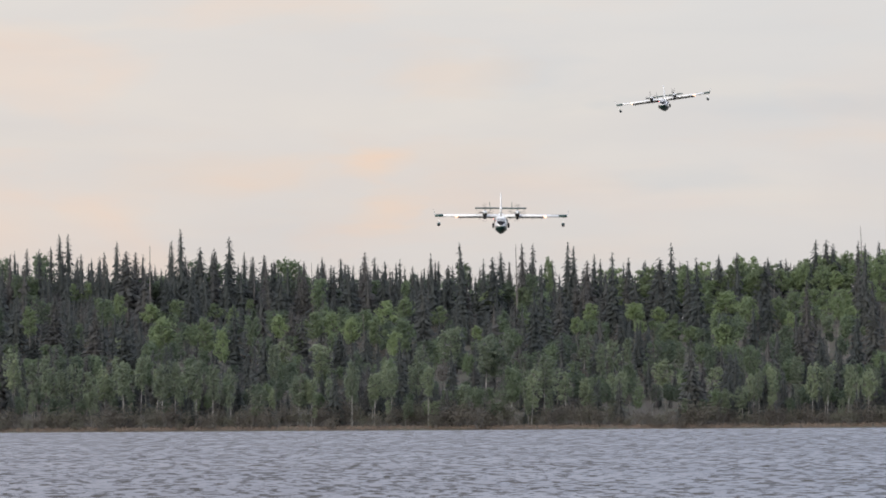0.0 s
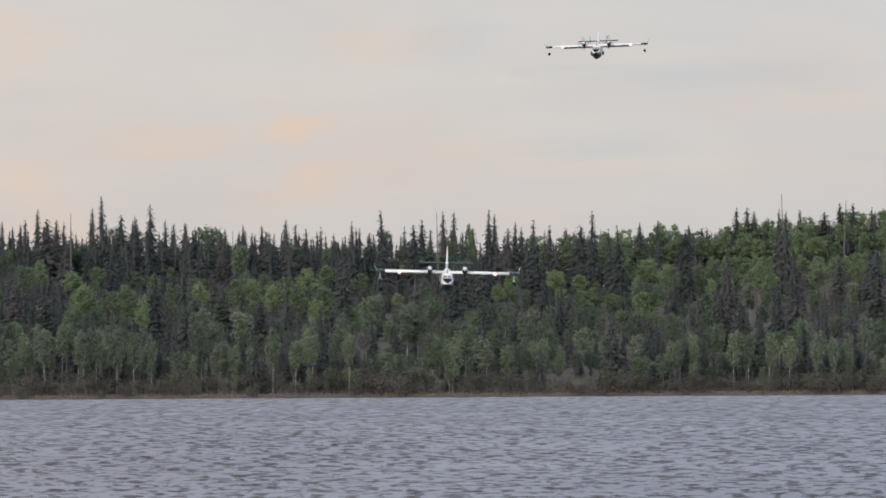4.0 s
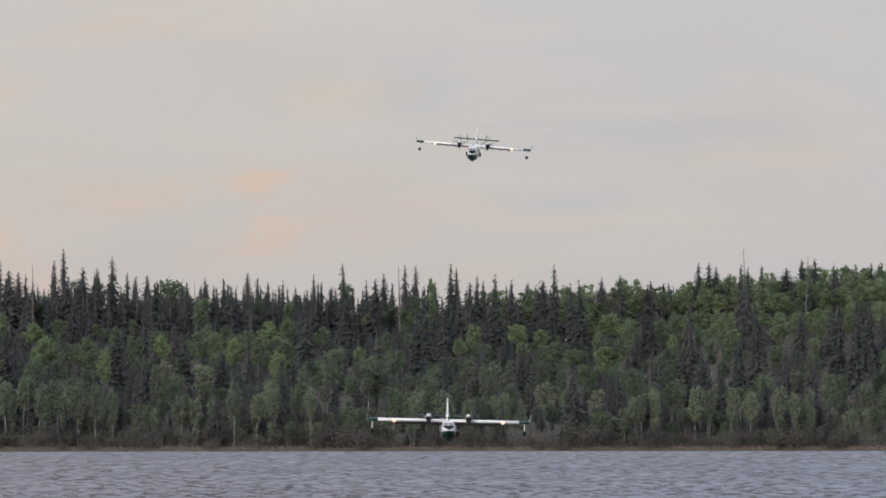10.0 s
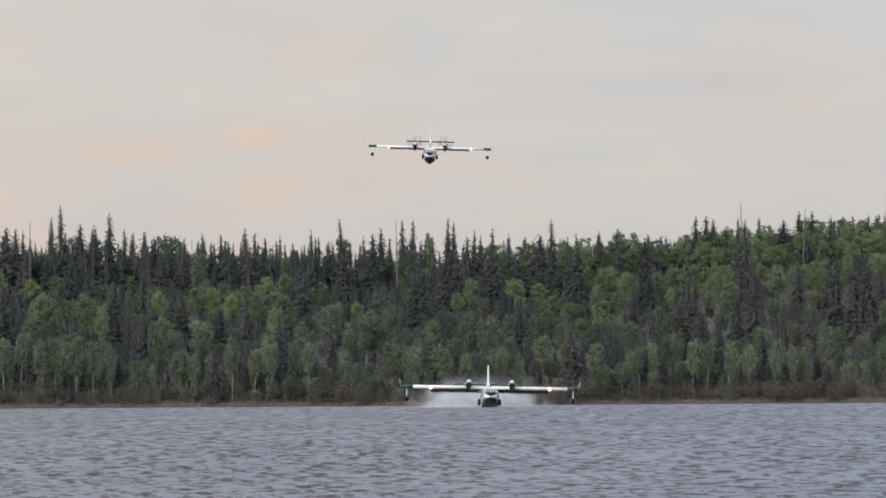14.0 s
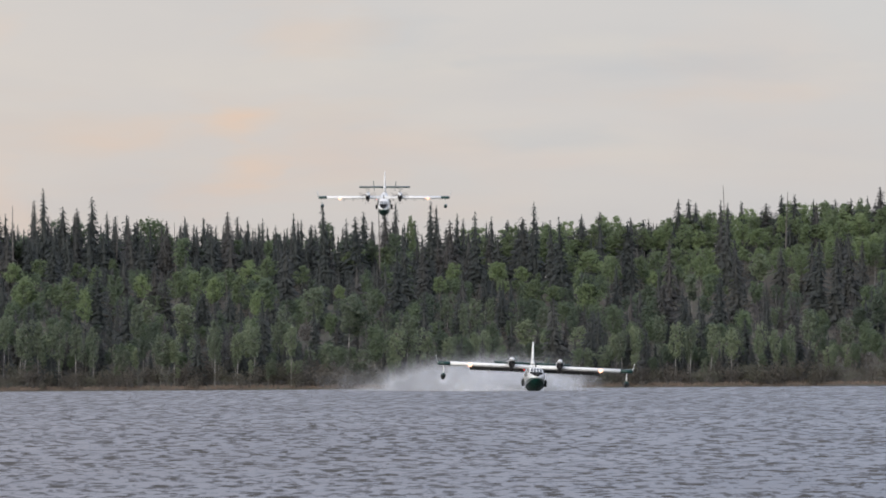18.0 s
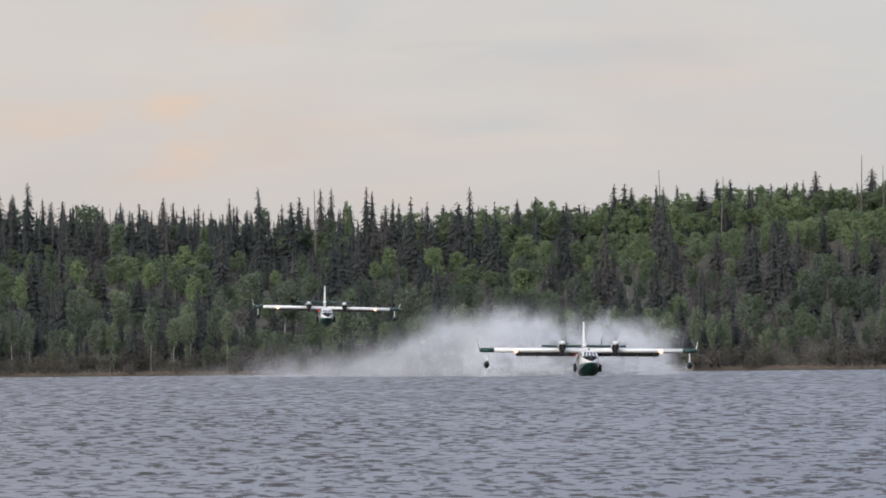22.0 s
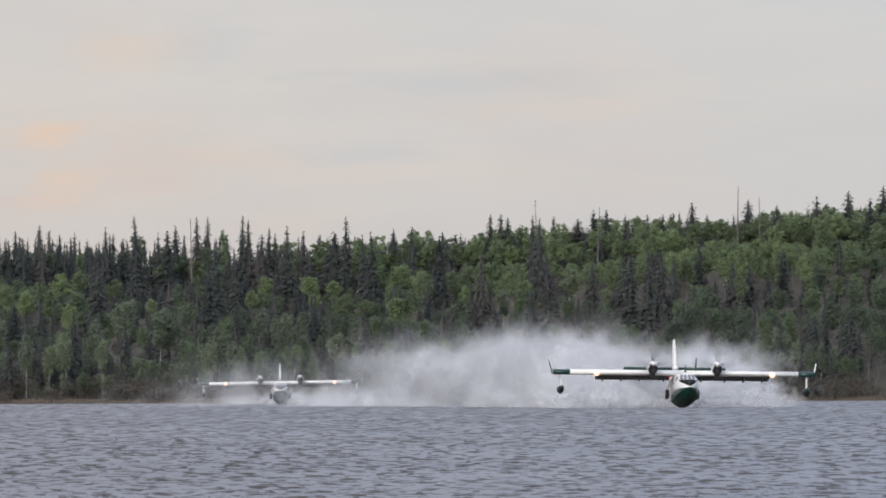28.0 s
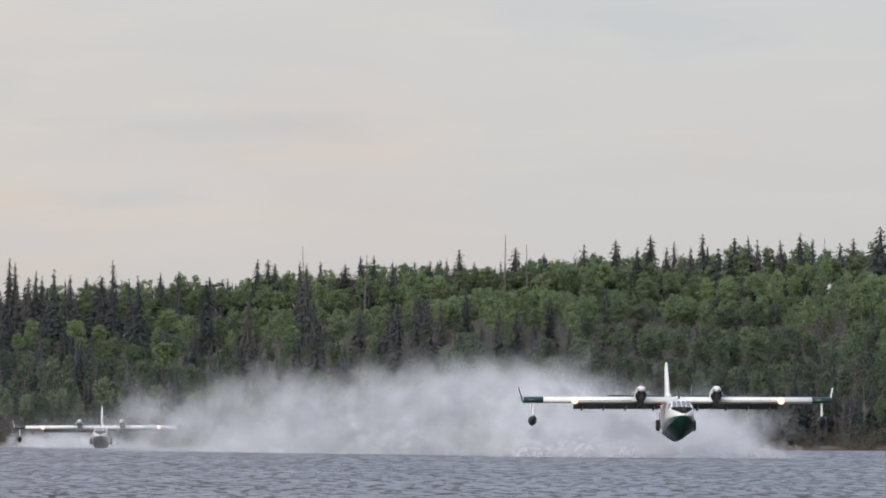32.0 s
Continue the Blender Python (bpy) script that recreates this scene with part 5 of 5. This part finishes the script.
# ------------------------------------------------------------------ spray
MIST = mist_material()


def wisps(seed, count, spread, small, large, grains, dense=1.0):
    """A cloud of soft water-vapour wisps, thin at their rims, with fine droplets among them."""
    rng = np.random.default_rng(seed)
    total = count + grains
    c = rng.normal(size=(total, 3))
    lump = rng.normal(size=(10, 3)) * 0.8
    c[::2] = lump[rng.integers(0, 10, len(c[::2]))] + rng.normal(size=(len(c[::2]), 3)) * 0.55
    far = np.linalg.norm(c, axis=1)
    c = c * spread
    s = (small + (large - small) * rng.random(count))[:, None, None]
    face = rng.normal(size=(count, 3)) * [1, 1.6, 1]
    face /= np.linalg.norm(face, axis=1, keepdims=True)
    u = np.cross(face, rng.normal(size=(count, 3)))
    u /= np.linalg.norm(u, axis=1, keepdims=True)
    w = np.cross(face, u)
    a = np.arange(7) * 2 * math.pi / 7
    rim = (u[:, None] * np.cos(a)[None, :, None] + w[:, None] * np.sin(a)[None, :, None]) * s * rng.uniform(0.7, 1.25, (count, 7, 1)) - face[:, None] * s * 0.3
    v = np.concatenate([np.zeros((count, 1, 3)), rim], 1) + c[:count, None]
    fan = np.stack([np.zeros(7, int), 1 + np.arange(7), 1 + (np.arange(7) + 1) % 7], 1)
    t = (np.arange(count)[:, None, None] * 8 + fan[None]).reshape(-1, 3)
    thick = np.zeros((count, 8))
    thick[:, 0] = np.clip(1.25 - 0.32 * far[:count], 0.3, 1.0) * dense
    g = rng.normal(size=(grains, 3, 3))
    g = g / np.linalg.norm(g, axis=2, keepdims=True) * rng.uniform(0.02, 0.045, (grains, 1, 1)) + c[count:, None]
    verts = np.concatenate([v.reshape(-1, 3), g.reshape(-1, 3)])
    tris = np.concatenate([t, np.arange(grains * 3).reshape(-1, 3) + count * 8])
    return verts, tris, np.concatenate([thick.ravel(), np.full(grains * 3, 1.0)])


def mist_mesh(*shape):
    v, t, thick = wisps(*shape)
    return tri_mesh("mist", v, t, MIST, True, tint=thick)


PUFFS = {
    "high": [mist_mesh(101 + i, 95, (2.7, 5.5, 1.6), 1.1, 2.4, 30, 0.36) for i in range(4)],
    "low": [mist_mesh(111 + i, 90, (3.0, 5.5, 1.1), 0.8, 1.8, 30, 0.56) for i in range(4)],
    "veil": [mist_mesh(151 + i, 80, (3.2, 5.5, 1.7), 1.4, 2.8, 0, 0.26) for i in range(4)],
    "haze": [mist_mesh(161 + i, 60, (4.2, 6.0, 1.9), 1.5, 2.8, 0, 0.14) for i in range(4)],
    "tall": [mist_mesh(131 + i, 190, (2.4, 7.0, 1.5), 0.9, 2.0, 80, 0.48) for i in range(3)],
    "sheet": [mist_mesh(141 + i, 220, (2.3, 6.0, 0.8), 0.5, 1.1, 200, 0.85) for i in range(3)],
    "jet": [mist_mesh(121 + i, 300, (1.5, 3.5, 0.45), 0.25, 0.5, 400) for i in range(3)],
}


def along(rows, t):
    """Place of an aircraft at t, and how it moves there."""
    ts = [r[0] for r in rows]
    p = np.array([np.interp(t, ts, [r[k] for r in rows]) for k in (1, 2, 3)])
    q = np.array([np.interp(min(t + 0.5, 32), ts, [r[k] for r in rows]) for k in (1, 2, 3)])
    return p, q


def spray(rows, start, end, name, label, seed, strength, wake, first_kind=0):
    """Puffs thrown up where the hull ploughs the lake; each rises, drifts and sinks back."""
    rng = random.Random(seed)
    cloud = thing(name, label, "spray", kind="stuff")
    t = start
    while t < end:
        p, _ = along(rows, t)
        grow = strength(t)
        # the wind lays the spray on the lee side lower at first
        lee = float(np.interp(t, (20.0, 22.0, 28.0, 31.0), (0.35, 0.9, 0.9, 0.7)))
        x0, y0 = p[0], p[1] + 19.0
        plan = [("high", -3.5, 5.5 * grow), ("high", -6.5, 4.8 * grow), ("high", 6.5, 5.0 * grow), ("veil", rng.uniform(-9, -3), 5.0 * grow),
                ("veil", rng.uniform(-7, -2), 5.6 * grow), ("veil", rng.uniform(5, 10), 4.6 * grow), ("low", rng.uniform(-7, 7), 2.8 * grow),
                ("low", rng.uniform(-7, 7), 2.2 * grow), ("haze", rng.uniform(-6, 2), 4.2 * grow), ("haze", rng.uniform(-8, 4), 2.6 * grow), ("low", rng.uniform(-9, -1), 1.2 * grow), ("low", rng.uniform(-8, -1), 2.0 * grow),
                ("low", rng.uniform(-5, 5), 0.9 * grow)][first_kind:]
        for kind, side, high in plan:
            o = new("puff", rng.choice(PUFFS[kind]))
            o.parent = cloud
            side = (side + rng.uniform(-1.2, 1.2)) * min(1.0, 0.35 + grow)
            high *= rng.uniform(0.75, 1.2) * (lee if side > 1.5 else 1.0)
            drift = rng.uniform(-3.2, -1.8) if kind == "haze" else rng.uniform(-1.7, -0.3) if kind in ("high", "veil") else rng.uniform(-1.0, 0.0)
            turn = rng.choice((0, 180)) + rng.uniform(-12, 12)
            deep = -5.5 if kind in ("high", "veil", "haze") else -4.5
            lasts, fall = {"high": (rng.uniform(1.6, 4.2), 1.6), "haze": (rng.uniform(4.0, 9.5), 3.0), "veil": (rng.uniform(2.6, 6.2 + (2.4 if t > 22 else 0.0)), 2.2)}.get(kind, (rng.uniform(3.0, 7.5), 2.5))
            if side > 3.0 and kind in ("high", "veil"):
                lasts = rng.uniform(0.8, 1.8)
            rows_o = []
            for age in (-0.25, 0.2, 0.6, 1.2, lasts, lasts + fall * 0.5, lasts + fall):
                if age < 0:
                    z, sx = deep, side * 0.3
                else:
                    sink = max(0.0, age - lasts) / fall
                    z = -0.6 + (high + 0.6) * (1 - math.exp(-age / 0.4)) + (deep - high) * sink ** 1.3
                    sx = side * (0.35 + 0.65 * (1 - math.exp(-age / 0.35)))
                rows_o.append((t + age, pose(x0 + sx + drift * max(age, 0), y0 - rng.uniform(0, 0.3), z, 0, 0, turn)))
            rows_o = sorted({round(a * FPS): (a, m) for a, m in rows_o}.values(), key=lambda q: q[0])
            first, last = rows_o[0], rows_o[-1]
            hold = [(0.0, first[1])] if first[0] > 0.1 else []
            still = pose(*(last[1].translation), 0, 0, turn)
            keyed = hold + [r for r in rows_o if 0 <= r[0]] + [(max(last[0] + 1.0, 48.0), still)]
            PUFF_ROWS.append((o, keyed))
        t += 0.65
    # the sheets of spray that stand beside and behind the hull travel along with it
    for kind, side, back, high in wake:
        for s in ((-1, 1) if side else (1,)):
            o = new("spray_sheet", rng.choice(PUFFS[kind]))
            o.parent = cloud
            rows_o = []
            times = [0.0, start - 0.3] + [start + 0.25 + 0.5 * k for k in range(int((end - start) * 2))] + [end + 0.4, 48.0]
            for k, t in enumerate(times):
                p, _ = along(rows, min(max(t, start), end))
                grow = max(strength(min(t, end)), 0.5 if kind == "jet" else 0.0)
                lee = float(np.interp(t, (20.0, 22.0, 28.0, 31.0), (0.35, 0.9, 0.9, 0.7))) if s * side > 0 else 1.0
                up = (high + 1.5) * grow * lee * rng.uniform(0.9, 1.1) - 1.5 if start < t <= end else -7.0
                rows_o.append((t, pose(p[0] + s * side * min(1.0, 0.35 + grow) + rng.uniform(-0.3, 0.3) - back * 0.08, p[1] + back, up, 0, -s * 8, s * 6 + rng.uniform(-5, 5))))
            PUFF_ROWS.append((o, rows_o))
    return cloud


PUFF_ROWS = []
BIG_WAKE = [("jet", 3.0, 9.0, 0.5), ("jet", 5.2, 13.0, 0.9), ("sheet", 7.0, 17.0, 1.2), ("sheet", 10.5, 20.0, 0.8), ("tall", 5.0, 28.0, 2.6), ("tall", 8.5, 34.0, 2.6), ("tall", 6.0, 40.0, 5.0), ("tall", 8.0, 44.0, 4.4), ("tall", 10.2, 34.0, 3.0)]
LOW_WAKE = [("jet", 2.8, 3.0, 1.4), ("jet", 5.0, 7.0, 1.8), ("jet", 7.5, 14.0, 1.8), ("sheet", 6.0, 18.0, 2.0)]
spray(LEADER, 13.1, 32.3, "spray_cloud", "white spray thrown up behind the skimming water bomber", 5, lambda t: float(np.interp(t, (13.1, 15.0, 18.0, 18.7, 19.8), (0.04, 0.10, 0.18, 0.62, 1.0))), BIG_WAKE)
spray(FOLLOWER, 26.6, 32.2, "spray_cloud", "low white spray beside the second water bomber", 6, lambda t: 0.2 + 0.35 * min(max((t - 26.6) / 2, 0), 1), LOW_WAKE, 12)


# ------------------------------------------------------------------ movement
def flight(rows):
    return [(t, pose(x, y, z, -pitch, -bank, turn)) for t, x, y, z, pitch, bank, turn in rows]


def motions():
    walk(leader, flight(LEADER))
    walk(follower, flight(FOLLOWER))
    for prop in PROPS:
        at = prop.location.copy()
        walk(prop, [(k / 30, pose(*at, 0, 84.0 * k, 0)) for k in range(961)])
    for puff, rows in PUFF_ROWS:
        walk(puff, rows)
    # the wave pattern travels slowly before the wind
    walk(lake, [(0.0, pose(0, 0, 0)), (16.0, pose(3.0, -8.0, 0)), (32.0, pose(6.0, -16.0, 0))])


motions()
